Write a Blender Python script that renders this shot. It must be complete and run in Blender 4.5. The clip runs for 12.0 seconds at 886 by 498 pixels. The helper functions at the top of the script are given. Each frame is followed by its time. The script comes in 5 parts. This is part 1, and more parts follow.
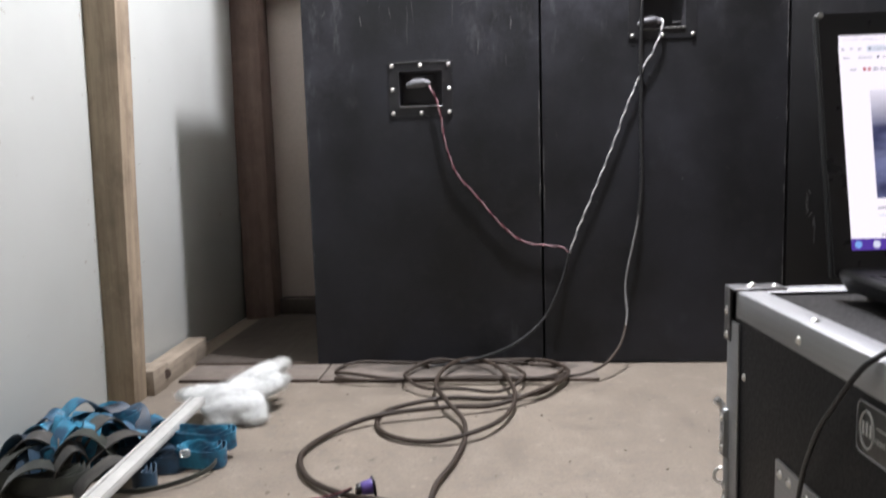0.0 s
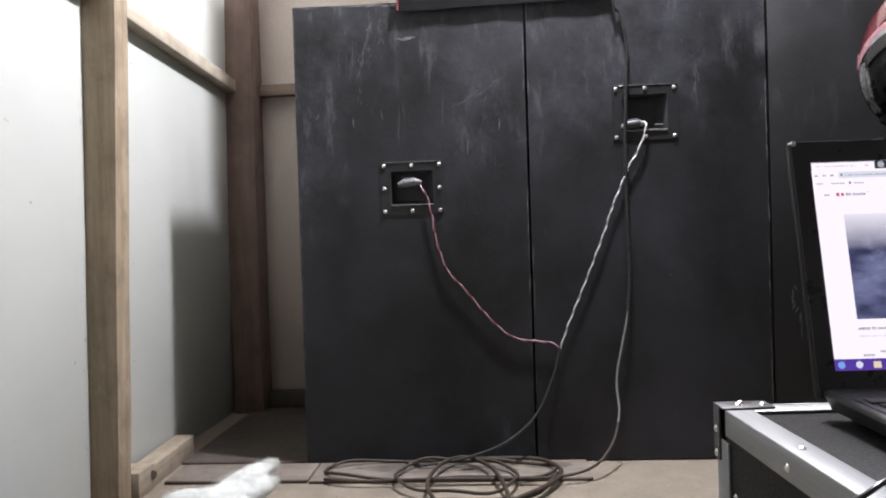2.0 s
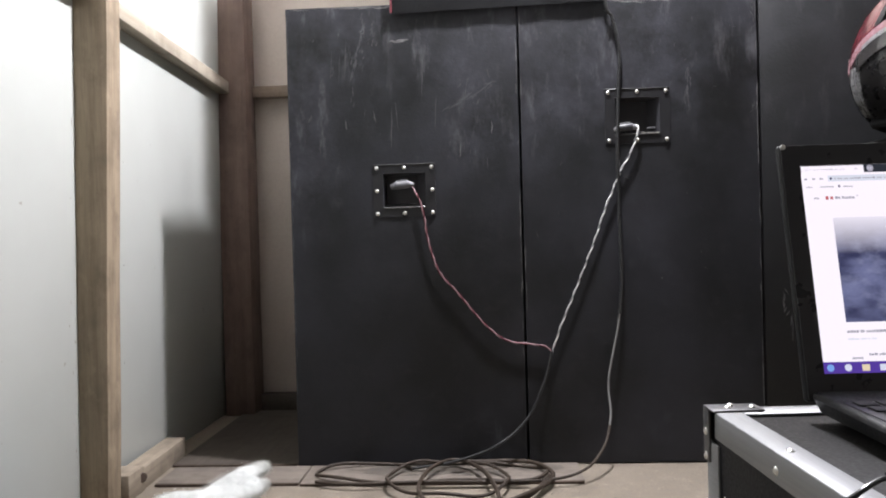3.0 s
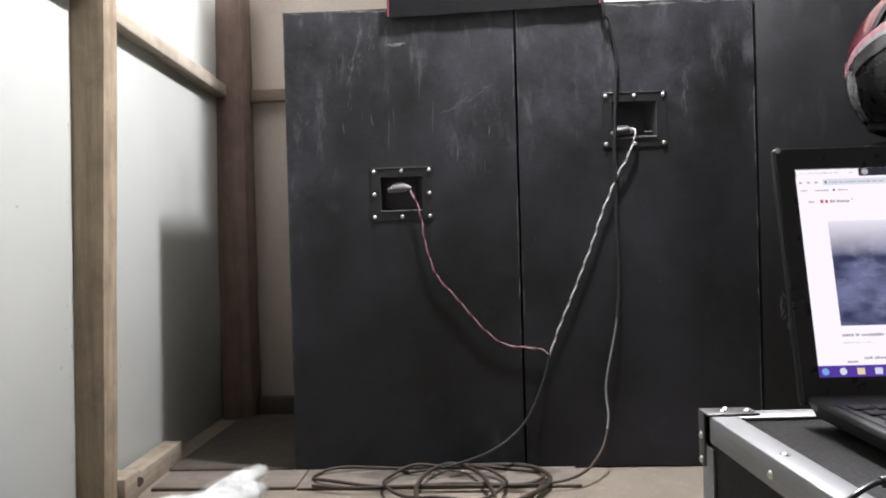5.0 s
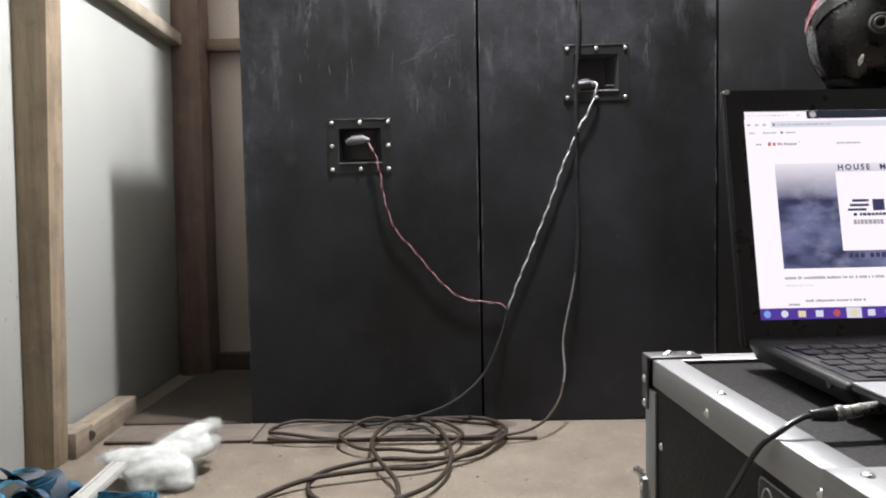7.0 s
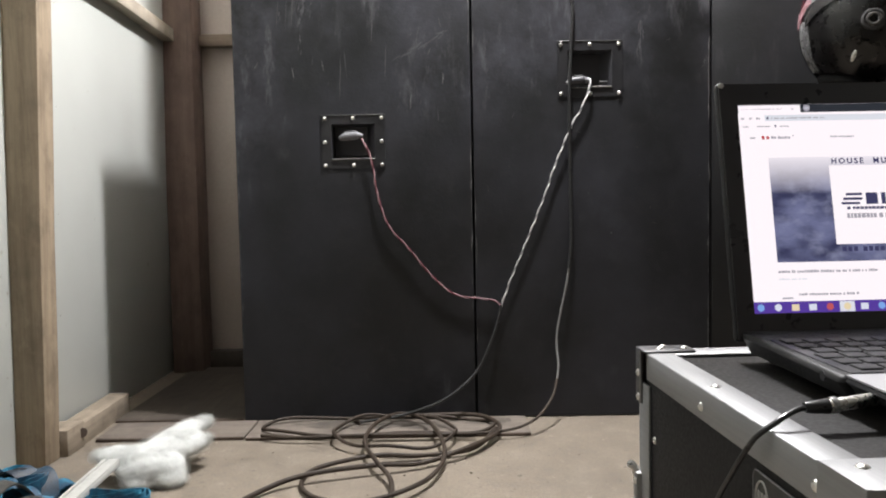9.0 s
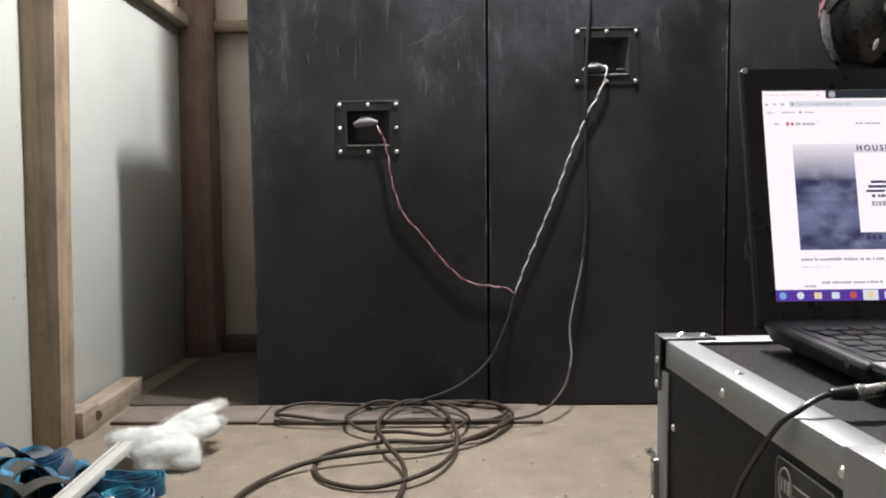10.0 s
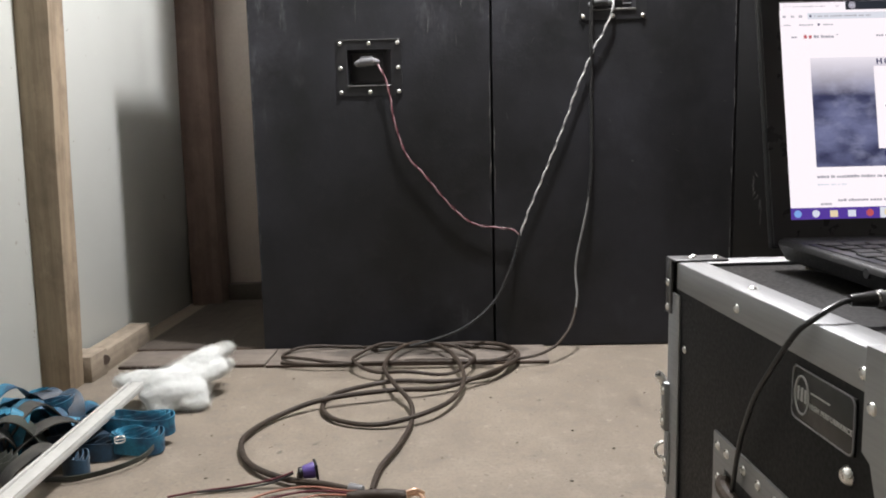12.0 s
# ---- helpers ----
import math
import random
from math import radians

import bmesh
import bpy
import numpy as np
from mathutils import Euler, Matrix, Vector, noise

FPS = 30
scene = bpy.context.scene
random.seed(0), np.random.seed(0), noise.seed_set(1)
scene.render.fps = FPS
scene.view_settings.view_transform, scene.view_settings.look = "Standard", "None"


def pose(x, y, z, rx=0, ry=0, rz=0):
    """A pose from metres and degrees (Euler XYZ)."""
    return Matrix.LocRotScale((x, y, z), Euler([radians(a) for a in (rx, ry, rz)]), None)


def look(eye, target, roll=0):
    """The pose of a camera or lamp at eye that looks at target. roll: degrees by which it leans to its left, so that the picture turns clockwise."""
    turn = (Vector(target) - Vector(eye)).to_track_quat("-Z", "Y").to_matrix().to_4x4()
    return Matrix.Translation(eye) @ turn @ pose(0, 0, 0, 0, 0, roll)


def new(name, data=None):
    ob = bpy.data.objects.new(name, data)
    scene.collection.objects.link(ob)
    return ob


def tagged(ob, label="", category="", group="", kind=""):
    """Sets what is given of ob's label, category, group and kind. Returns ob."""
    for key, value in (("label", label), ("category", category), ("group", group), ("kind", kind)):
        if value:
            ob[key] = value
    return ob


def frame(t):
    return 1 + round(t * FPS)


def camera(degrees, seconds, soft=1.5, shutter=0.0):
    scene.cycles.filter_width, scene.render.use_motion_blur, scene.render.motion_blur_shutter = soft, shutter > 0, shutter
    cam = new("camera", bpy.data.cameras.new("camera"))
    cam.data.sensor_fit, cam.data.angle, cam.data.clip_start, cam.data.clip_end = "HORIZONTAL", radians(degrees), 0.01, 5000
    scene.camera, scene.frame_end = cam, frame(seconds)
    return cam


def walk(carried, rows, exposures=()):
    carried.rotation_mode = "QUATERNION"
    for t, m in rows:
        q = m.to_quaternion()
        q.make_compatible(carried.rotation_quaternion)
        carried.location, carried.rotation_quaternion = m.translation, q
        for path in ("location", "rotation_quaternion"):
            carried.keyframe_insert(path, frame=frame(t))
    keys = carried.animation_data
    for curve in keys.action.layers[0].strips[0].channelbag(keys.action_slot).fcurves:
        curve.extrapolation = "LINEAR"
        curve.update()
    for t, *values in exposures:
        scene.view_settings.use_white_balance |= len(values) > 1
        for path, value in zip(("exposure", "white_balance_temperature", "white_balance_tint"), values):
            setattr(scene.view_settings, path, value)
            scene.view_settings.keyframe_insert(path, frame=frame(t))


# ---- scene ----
cam = camera(60.6, 12.0, 1.9, 0.5)
PATH = [
    (0, (0.206, -0.195, 0.514), (0.055, 1.785, 0.276), -1.7),
    (0.5, (0.211, -0.199, 0.54), (0.081, 1.794, 0.43), -1.5),
    (1, (0.211, -0.204, 0.553), (0.081, 1.791, 0.505), -1.9),
    (1.5, (0.208, -0.205, 0.553), (0.075, 1.79, 0.509), -1.8),
    (2, (0.208, -0.207, 0.554), (0.086, 1.789, 0.526), -1.8),
    (2.5, (0.214, -0.205, 0.551), (0.111, 1.792, 0.524), -1.7),
    (3, (0.211, -0.206, 0.553), (0.106, 1.791, 0.532), -1.6),
    (5, (0.215, -0.205, 0.553), (0.113, 1.792, 0.541), -1.6),
    (5.5, (0.215, -0.205, 0.551), (0.117, 1.793, 0.534), -1.2),
    (6, (0.229, -0.196, 0.539), (0.182, 1.802, 0.463), -1.6),
    (6.5, (0.234, -0.192, 0.534), (0.204, 1.806, 0.443), -1.2),
    (7, (0.239, -0.187, 0.531), (0.216, 1.81, 0.418), -1.1),
    (8.8, (0.244, -0.18, 0.524), (0.232, 1.818, 0.424), -1.1),
    (9, (0.239, -0.184, 0.527), (0.233, 1.813, 0.408), -1.1),
    (9.5, (0.235, -0.181, 0.524), (0.214, 1.815, 0.393), -0.8),
    (10, (0.23, -0.182, 0.522), (0.197, 1.812, 0.376), -0.6),
    (10.5, (0.23, -0.18, 0.515), (0.194, 1.813, 0.347), -0.8),
    (10.6, (0.230, -0.179, 0.514), (0.193, 1.813, 0.340), -0.8),
    (10.7, (0.229, -0.178, 0.510), (0.189, 1.813, 0.321), -0.9),
    (10.8, (0.227, -0.175, 0.504), (0.183, 1.812, 0.286), -1.1),
    (10.9, (0.226, -0.172, 0.497), (0.176, 1.811, 0.246), -1.2),
    (11, (0.225, -0.171, 0.495), (0.174, 1.811, 0.232), -1.3),
    (11.5, (0.227, -0.17, 0.494), (0.176, 1.811, 0.229), -1.4),
    (12, (0.225, -0.171, 0.492), (0.183, 1.81, 0.225), -1.3),
]
walk(cam, [(t, look(eye, target, roll)) for t, eye, target, roll in PATH],
     [(0, 0.05, 6300, 13), (3, 0.0, 6380, 12), (6, 0.0, 6480, 11), (9, 0.0, 6660, 9), (12, 0.0, 6620, 10)])

# ---- light ----
world = bpy.data.worlds.new("world")
scene.world = world
world.use_nodes = True
world.node_tree.nodes["Background"].inputs[0].default_value = (0.55, 0.6, 0.7, 1)
world.node_tree.nodes["Background"].inputs[1].default_value = 0.02

# one stick-shaped lamp under the ceiling, lying across the room: three glowing lengths
bulb = bpy.data.lights.new("ceiling_bulb", "POINT")
bulb.energy, bulb.color, bulb.shadow_soft_size = 84, (0.97, 0.965, 1.0), 0.034
for step in (-0.036, 0.0, 0.036):
    new("ceiling_bulb", bulb).matrix_world = pose(0.446 + step, 1.421, 2.06)


# ---- materials ----
def nodes_of(name):
    m = bpy.data.materials.new(name)
    m.use_nodes = True
    t = m.node_tree
    return m, t, t.nodes["Principled BSDF"]


def link(t, a, b):
    t.links.new(a, b)


def node(t, kind, **values):
    n = t.nodes.new(kind)
    for k, v in values.items():
        n.inputs[k].default_value = v
    return n


def mixed(t, fac, a, b, blend="MIX"):
    n = t.nodes.new("ShaderNodeMix")
    n.data_type, n.blend_type = "RGBA", blend
    for i, v in ((0, fac), (6, a), (7, b)):
        if isinstance(v, (tuple, list)):
            n.inputs[i].default_value = (*v, 1)
        elif isinstance(v, (int, float)):
            n.inputs[i].default_value = v
        else:
            link(t, v, n.inputs[i])
    return n.outputs[2]


def ramp(t, src, lo, hi, a=0.0, b=1.0):
    n = node(t, "ShaderNodeMapRange", **{"From Min": lo, "From Max": hi, "To Min": a, "To Max": b})
    link(t, src, n.inputs["Value"])
    return n.outputs[0]


def noise_at(t, scale, detail=4.0, stretch=(1, 1, 1), rough=0.55):
    co = t.nodes.new("ShaderNodeTexCoord")
    mp = node(t, "ShaderNodeMapping", Scale=stretch)
    link(t, co.outputs["Object"], mp.inputs["Vector"])
    n = node(t, "ShaderNodeTexNoise", Scale=scale, Detail=detail, Roughness=rough)
    link(t, mp.outputs[0], n.inputs["Vector"])
    return n.outputs["Fac"]


def bump(t, bsdf, src, strength, distance):
    n = node(t, "ShaderNodeBump", Strength=strength, Distance=distance)
    link(t, src, n.inputs["Height"])
    link(t, n.outputs[0], bsdf.inputs["Normal"])


def material(name, colour, other=None, rough=0.6, metal=0.0, grain=60, patch=4, stretch=(1, 1, 1), amount=0.5,
             relief=0.2, depth=0.002, rough_span=0.12, coat=0.0, gloss=0.5):
    """Colour that drifts towards another at a coarse and a fine scale, with matching gloss and relief."""
    m, t, p = nodes_of(name)
    other = other or tuple(c * 0.7 for c in colour)
    big, fine = noise_at(t, patch, 4, stretch), noise_at(t, grain, 5, stretch)
    c = mixed(t, ramp(t, big, 0.35, 0.68, 0, amount), colour, other)
    c = mixed(t, ramp(t, fine, 0.4, 0.7, 0, amount * 0.7), c, other)
    link(t, c, p.inputs["Base Color"])
    link(t, ramp(t, fine, 0.3, 0.7, rough - rough_span, rough + rough_span), p.inputs["Roughness"])
    p.inputs["Metallic"].default_value = metal
    p.inputs["Coat Weight"].default_value = coat
    p.inputs["Specular IOR Level"].default_value = gloss
    if relief:
        bump(t, p, fine, relief, depth)
    return m


def wood(name, light, dark, axis):
    """Sawn timber with long grain along one axis (0, 1 or 2)."""
    m, t, p = nodes_of(name)
    s = [1.0, 1.0, 1.0]
    s[axis] = 0.06
    streak, fine, patch = noise_at(t, 55, 6, s, 0.6), noise_at(t, 260, 3, s), noise_at(t, 7, 3)
    c = mixed(t, ramp(t, streak, 0.26, 0.76), light, dark)
    blot = noise_at(t, 19, 5, (1, 1, 0.7), 0.65)
    c = mixed(t, ramp(t, patch, 0.5, 0.72, 0, 0.55), c, tuple(v * 0.5 for v in dark))
    c = mixed(t, ramp(t, blot, 0.52, 0.70, 0, 0.45), c, tuple(v * 0.55 for v in dark))
    c = mixed(t, ramp(t, blot, 0.44, 0.30, 0, 0.5), c, tuple(v * 1.12 for v in light))
    c = mixed(t, ramp(t, fine, 0.5, 0.75, 0, 0.22), c, tuple(v * 0.6 for v in dark))
    link(t, c, p.inputs["Base Color"])
    p.inputs["Roughness"].default_value = 0.75
    bump(t, p, streak, 0.3, 0.002)
    return m


def concrete():
    m, t, p = nodes_of("worn_concrete")
    big, mid, fine, pits = noise_at(t, 2.6, 5), noise_at(t, 15, 9, (1, 0.9, 1), 0.78), noise_at(t, 170, 4), noise_at(t, 30, 3)
    crack = noise_at(t, 5, 8, (1, 1.4, 1), 0.7)
    c = mixed(t, ramp(t, big, 0.36, 0.66), (0.214, 0.178, 0.136), (0.174, 0.145, 0.112))
    c = mixed(t, ramp(t, mid, 0.50, 0.66, 0, 0.7), c, (0.258, 0.225, 0.181))
    c = mixed(t, ramp(t, mid, 0.48, 0.34, 0, 0.9), c, (0.138, 0.116, 0.092))
    c = mixed(t, ramp(t, fine, 0.48, 0.75, 0, 0.6), c, (0.125, 0.105, 0.086))
    c = mixed(t, ramp(t, pits, 0.67, 0.74, 0, 0.8), c, (0.075, 0.065, 0.055))
    flake = noise_at(t, 42, 6, (1, 0.8, 1), 0.7)
    c = mixed(t, ramp(t, flake, 0.60, 0.68, 0, 0.5), c, (0.31, 0.272, 0.222))
    hair = node(t, "ShaderNodeMath")
    hair.operation = "ABSOLUTE"
    off = node(t, "ShaderNodeMath")
    off.operation = "SUBTRACT"
    off.inputs[1].default_value = 0.5
    link(t, crack, off.inputs[0])
    link(t, off.outputs[0], hair.inputs[0])
    c = mixed(t, ramp(t, hair.outputs[0], 0.006, 0.0, 0, 0.35), c, (0.11, 0.095, 0.08))
    link(t, c, p.inputs["Base Color"])
    link(t, ramp(t, mid, 0.3, 0.7, 0.5, 0.85), p.inputs["Roughness"])
    bump(t, p, mixed(t, 0.35, mid, fine), 0.35, 0.004)
    return m


def scuffed_black(name, dust):
    """Black rolled paint: dusty veils, a leathery relief, pale chips and rubbed smears, which also paint in the
    lamp-lit upper half; dust: how pale the veils are.
    """
    m, t, p = nodes_of(name)
    veil, wrinkle, fine = noise_at(t, 2.4, 6, (1, 1, 0.8), 0.66), noise_at(t, 30, 6, (0.9, 1, 1.1), 0.62), noise_at(t, 210, 3)
    smear, where = noise_at(t, 15, 6, (1.7, 1, 0.5), 0.68), noise_at(t, 3.4, 4)
    blot, chip = noise_at(t, 9, 5, (1, 1, 1), 0.7), noise_at(t, 26, 2)
    c = mixed(t, ramp(t, veil, 0.40, 0.72), (0.0034, 0.0036, 0.0042), (0.0195 * dust, 0.0200 * dust, 0.027 * dust))
    c = mixed(t, ramp(t, wrinkle, 0.55, 0.75, 0, 0.3), c, (0.024 * dust, 0.024 * dust, 0.028 * dust))
    co, xyz = t.nodes.new("ShaderNodeTexCoord"), t.nodes.new("ShaderNodeSeparateXYZ")
    link(t, co.outputs["Object"], xyz.inputs[0])
    # smear cover grows with height: real rubs plus the lamp's brighter top, painted in
    lit_wear = node(t, "ShaderNodeMath")
    lit_wear.operation = "ADD"
    link(t, where, lit_wear.inputs[0])
    link(t, ramp(t, xyz.outputs[2], 0.45, 1.1, -0.12, 0.20), lit_wear.inputs[1])
    for src, lo, hi, most, tone in ((blot, 0.40, 0.74, 0.65, (0.060, 0.061, 0.077)), (smear, 0.55, 0.73, 0.7, (0.12, 0.118, 0.128))):
        s = node(t, "ShaderNodeMath")
        s.operation = "MULTIPLY"
        link(t, ramp(t, src, lo, hi), s.inputs[0])
        link(t, ramp(t, lit_wear.outputs[0], 0.46, 0.66), s.inputs[1])
        c = mixed(t, ramp(t, s.outputs[0], 0, 1, 0, most * dust), c, tone)
    c = mixed(t, ramp(t, chip, 0.765, 0.80, 0, 0.5), c, (0.13, 0.125, 0.125))
    link(t, c, p.inputs["Base Color"])
    link(t, ramp(t, veil, 0.35, 0.7, 0.48, 0.64), p.inputs["Roughness"])
    p.inputs["Specular IOR Level"].default_value = 0.42
    bump(t, p, mixed(t, 0.3, wrinkle, fine), 0.36, 0.003)
    return m


def painted_board():
    m, t, p = nodes_of("white_painted_board")
    big, fine, spot = noise_at(t, 2.0, 4), noise_at(t, 120, 4), noise_at(t, 26, 2)
    c = mixed(t, ramp(t, big, 0.35, 0.68), (0.53, 0.548, 0.517), (0.475, 0.492, 0.462))
    c = mixed(t, ramp(t, spot, 0.755, 0.79, 0, 0.7), c, (0.30, 0.27, 0.22))
    link(t, c, p.inputs["Base Color"])
    p.inputs["Roughness"].default_value = 0.6
    bump(t, p, mixed(t, 0.5, big, fine), 0.12, 0.003)
    return m


def webbing(name, colour, dark):
    """Woven strap: fine ribs and worn patches."""
    m, t, p = nodes_of(name)
    patch, weave = noise_at(t, 26, 4), noise_at(t, 420, 2)
    c = mixed(t, ramp(t, patch, 0.44, 0.60), colour, dark)
    c = mixed(t, ramp(t, weave, 0.4, 0.7, 0, 0.5), c, dark)
    link(t, c, p.inputs["Base Color"])
    p.inputs["Roughness"].default_value = 0.55
    p.inputs["Sheen Weight"].default_value = 0.1
    bump(t, p, weave, 0.4, 0.001)
    return m


def glowing(name, colour, strength=1.0):
    m, t, p = nodes_of(name)
    p.inputs["Base Color"].default_value = (0.01, 0.01, 0.012, 1)
    p.inputs["Roughness"].default_value = 0.25
    p.inputs["Emission Color"].default_value = (*colour, 1)
    p.inputs["Emission Strength"].default_value = strength
    return m


def cloudy_picture():
    """Dark blue hills in mist under a sky that pales to white; z runs up the screen."""
    m, t, p = nodes_of("cloudy_video_picture")
    big, soft = noise_at(t, 22, 5, (1, 1, 2.2)), noise_at(t, 60, 3, (1, 1, 1.6))
    c = mixed(t, ramp(t, big, 0.36, 0.64), (0.035, 0.038, 0.10), (0.17, 0.185, 0.34))
    c = mixed(t, ramp(t, soft, 0.5, 0.78, 0, 0.5), c, (0.36, 0.38, 0.56))
    co, xyz = t.nodes.new("ShaderNodeTexCoord"), t.nodes.new("ShaderNodeSeparateXYZ")
    link(t, co.outputs["Object"], xyz.inputs[0])
    c = mixed(t, ramp(t, xyz.outputs[2], 0.530, 0.566), c, (0.95, 0.90, 1.0))
    p.inputs["Base Color"].default_value = (0.01, 0.01, 0.012, 1)
    link(t, c, p.inputs["Emission Color"])
    p.inputs["Emission Strength"].default_value = 0.9
    return m


CONCRETE, BLACK, BOARD = concrete(), scuffed_black("scuffed_black_paint", 1.0), painted_board()
# The third cabinet gets less light; that dimness is put into its paint.
DIM_BLACK = scuffed_black("dimmed_black_paint", 0.2)
STUD = wood("weathered_stud_wood", (0.365, 0.288, 0.200), (0.195, 0.147, 0.098), 2)
RAIL = wood("pale_rail_wood", (0.43, 0.38, 0.31), (0.30, 0.255, 0.195), 1)
CROSS = wood("dull_cross_wood", (0.26, 0.20, 0.15), (0.16, 0.12, 0.085), 0)
# Wood for the unlit corner: the shade there is put into its colour.
SHADE_PLY = wood("shade_darkened_plywood", (0.078, 0.063, 0.050), (0.050, 0.040, 0.031), 1)
POST = wood("reddish_post_wood", (0.205, 0.143, 0.116), (0.135, 0.090, 0.072), 2)
PLY = wood("dirty_plywood", (0.190, 0.160, 0.134), (0.125, 0.104, 0.085), 0)
SILL = wood("grimy_sill_wood", (0.33, 0.275, 0.21), (0.19, 0.152, 0.112), 1)
PLY_EDGE = material("dark_plywood_edge", (0.075, 0.05, 0.035), (0.03, 0.02, 0.016), 0.8)
BEIGE = material("dull_beige_board", (0.54, 0.475, 0.42), (0.45, 0.39, 0.345), 0.7, grain=90, patch=3, relief=0.1)
# Tone of the unseen ceiling, pale so that it bounces lamp light down.
CEILING = wood("pale_bounce_boards", (0.40, 0.392, 0.378), (0.31, 0.303, 0.29), 0)
PLASTIC = material("black_plate_plastic", (0.011, 0.011, 0.013), (0.018, 0.018, 0.020), 0.42, grain=240, relief=0.25, depth=0.0006)
# Paler than the plate: makes up for the light missing inside the dish.
DISH = material("lifted_dish_plastic", (0.030, 0.030, 0.034), (0.048, 0.047, 0.053), 0.45, grain=200, relief=0.2, depth=0.0006)
GREY_PLUG = material("grey_plug_plastic", (0.20, 0.20, 0.21), (0.11, 0.11, 0.12), 0.4, grain=150, relief=0.05)
STEEL = material("bright_zinc_steel", (0.78, 0.77, 0.74), (0.55, 0.54, 0.52), 0.3, 1.0, grain=300, relief=0.05)
ALUMINIUM = material("brushed_aluminium", (0.31, 0.315, 0.32), (0.235, 0.238, 0.243), 0.54, 0.75, grain=420, patch=18, stretch=(1, 0.03, 1), amount=0.35, relief=0.10, rough_span=0.05, depth=0.0004)
LAMINATE = material("black_case_laminate", (0.006, 0.0054, 0.0050), (0.009, 0.0083, 0.0078), 0.6, grain=330, patch=6, relief=0.12, depth=0.0006, gloss=0.22)
RUBBER = material("dusty_brown_rubber", (0.019, 0.0115, 0.0065), (0.045, 0.028, 0.0155), 0.68, grain=130, patch=9, relief=0.15, depth=0.0006)
CORD = material("smooth_black_cord", (0.014, 0.014, 0.015), (0.03, 0.03, 0.03), 0.35, grain=150, relief=0.05)
SHINY_CORD = material("glossy_grey_cord", (0.06, 0.06, 0.06), (0.10, 0.10, 0.098), 0.2, grain=150, relief=0.05)
# Pale grey that paints in the lamp's highlight on the hanging cord.
GLINT_CORD = material("glint_pale_cord", (0.22, 0.22, 0.215), (0.13, 0.13, 0.128), 0.14, grain=150, relief=0.05)
WIRE_RED = material("dark_red_wire", (0.10, 0.012, 0.022), (0.065, 0.009, 0.016), 0.4, relief=0)
WIRE_PINK = material("faded_pink_wire", (0.30, 0.19, 0.20), (0.19, 0.08, 0.10), 0.45, relief=0)
WIRE_WHITE = material("white_wire", (0.78, 0.78, 0.77), (0.60, 0.60, 0.58), 0.4, relief=0)
WIRE_ORANGE = material("orange_wire", (0.34, 0.15, 0.10), (0.25, 0.10, 0.07), 0.45, relief=0)
COPPER = material("bare_copper", (0.72, 0.50, 0.36), (0.5, 0.3, 0.2), 0.4, 0.8, relief=0)
PURPLE = material("purple_plastic", (0.10, 0.065, 0.27), (0.06, 0.04, 0.17), 0.35, relief=0.05)
CYAN = webbing("cyan_webbing", (0.014, 0.190, 0.305), (0.007, 0.048, 0.098))
NAVY = webbing("dark_blue_webbing", (0.010, 0.045, 0.085), (0.006, 0.016, 0.03))
GREY = webbing("grey_webbing", (0.060, 0.056, 0.048), (0.026, 0.025, 0.022))
OLIVE = webbing("dark_olive_webbing", (0.035, 0.04, 0.03), (0.016, 0.018, 0.015))
PROFILE = material("white_plastic_profile", (0.49, 0.49, 0.465), (0.41, 0.406, 0.38), 0.45, patch=9, relief=0.04)
LAPTOP = material("matt_black_laptop_plastic", (0.012, 0.012, 0.013), (0.017, 0.017, 0.019), 0.5, grain=400, relief=0.12, depth=0.0003, gloss=0.3)
BEZEL = material("glossy_black_bezel", (0.020, 0.020, 0.023), (0.025, 0.025, 0.028), 0.3, relief=0, rough_span=0.04)
PALM = material("silver_palm_rest", (0.36, 0.36, 0.37), (0.31, 0.31, 0.32), 0.42, 0.4, grain=300, amount=0.15, relief=0.03, rough_span=0.04)
KEY_PLASTIC = material("dark_key_plastic", (0.011, 0.011, 0.012), (0.016, 0.016, 0.018), 0.5, relief=0, gloss=0.35)
SCREEN_WHITE = glowing("white_page_light", (1.0, 0.93, 1.0), 1.0)
SCREEN_STRIP = glowing("pale_page_light", (0.78, 0.80, 0.90), 0.9)
SCREEN_BAR = glowing("purple_bar_light", (0.085, 0.04, 0.32), 1.0)
SCREEN_DARK = glowing("dark_bar_light", (0.022, 0.026, 0.036), 1.0)
SCREEN_INK = glowing("grey_ink_light", (0.42, 0.40, 0.47), 0.9)
SCREEN_TITLE = glowing("navy_ink_light", (0.05, 0.05, 0.13), 0.9)
SCREEN_RED = glowing("red_mark_light", (0.55, 0.10, 0.12), 0.9)
SCREEN_BLUE = glowing("blue_icon_light", (0.22, 0.42, 0.85), 0.9)
SCREEN_YELLOW = glowing("cream_icon_light", (0.85, 0.72, 0.48), 0.9)
SCREEN_GLYPH = glowing("pale_glyph_light", (0.75, 0.78, 0.92), 0.9)
VIDEO = cloudy_picture()
HELMET_RED = material("glossy_red_shell", (0.11, 0.006, 0.014), (0.075, 0.004, 0.010), 0.22, relief=0, coat=0.6, rough_span=0.05)
HELMET_STRIPE = material("pale_pink_stripe", (0.42, 0.24, 0.26), (0.30, 0.16, 0.18), 0.25, relief=0, coat=0.4)
VISOR = material("black_tinted_visor", (0.012, 0.011, 0.011), (0.02, 0.019, 0.018), 0.3, relief=0, coat=0.5, rough_span=0.08)
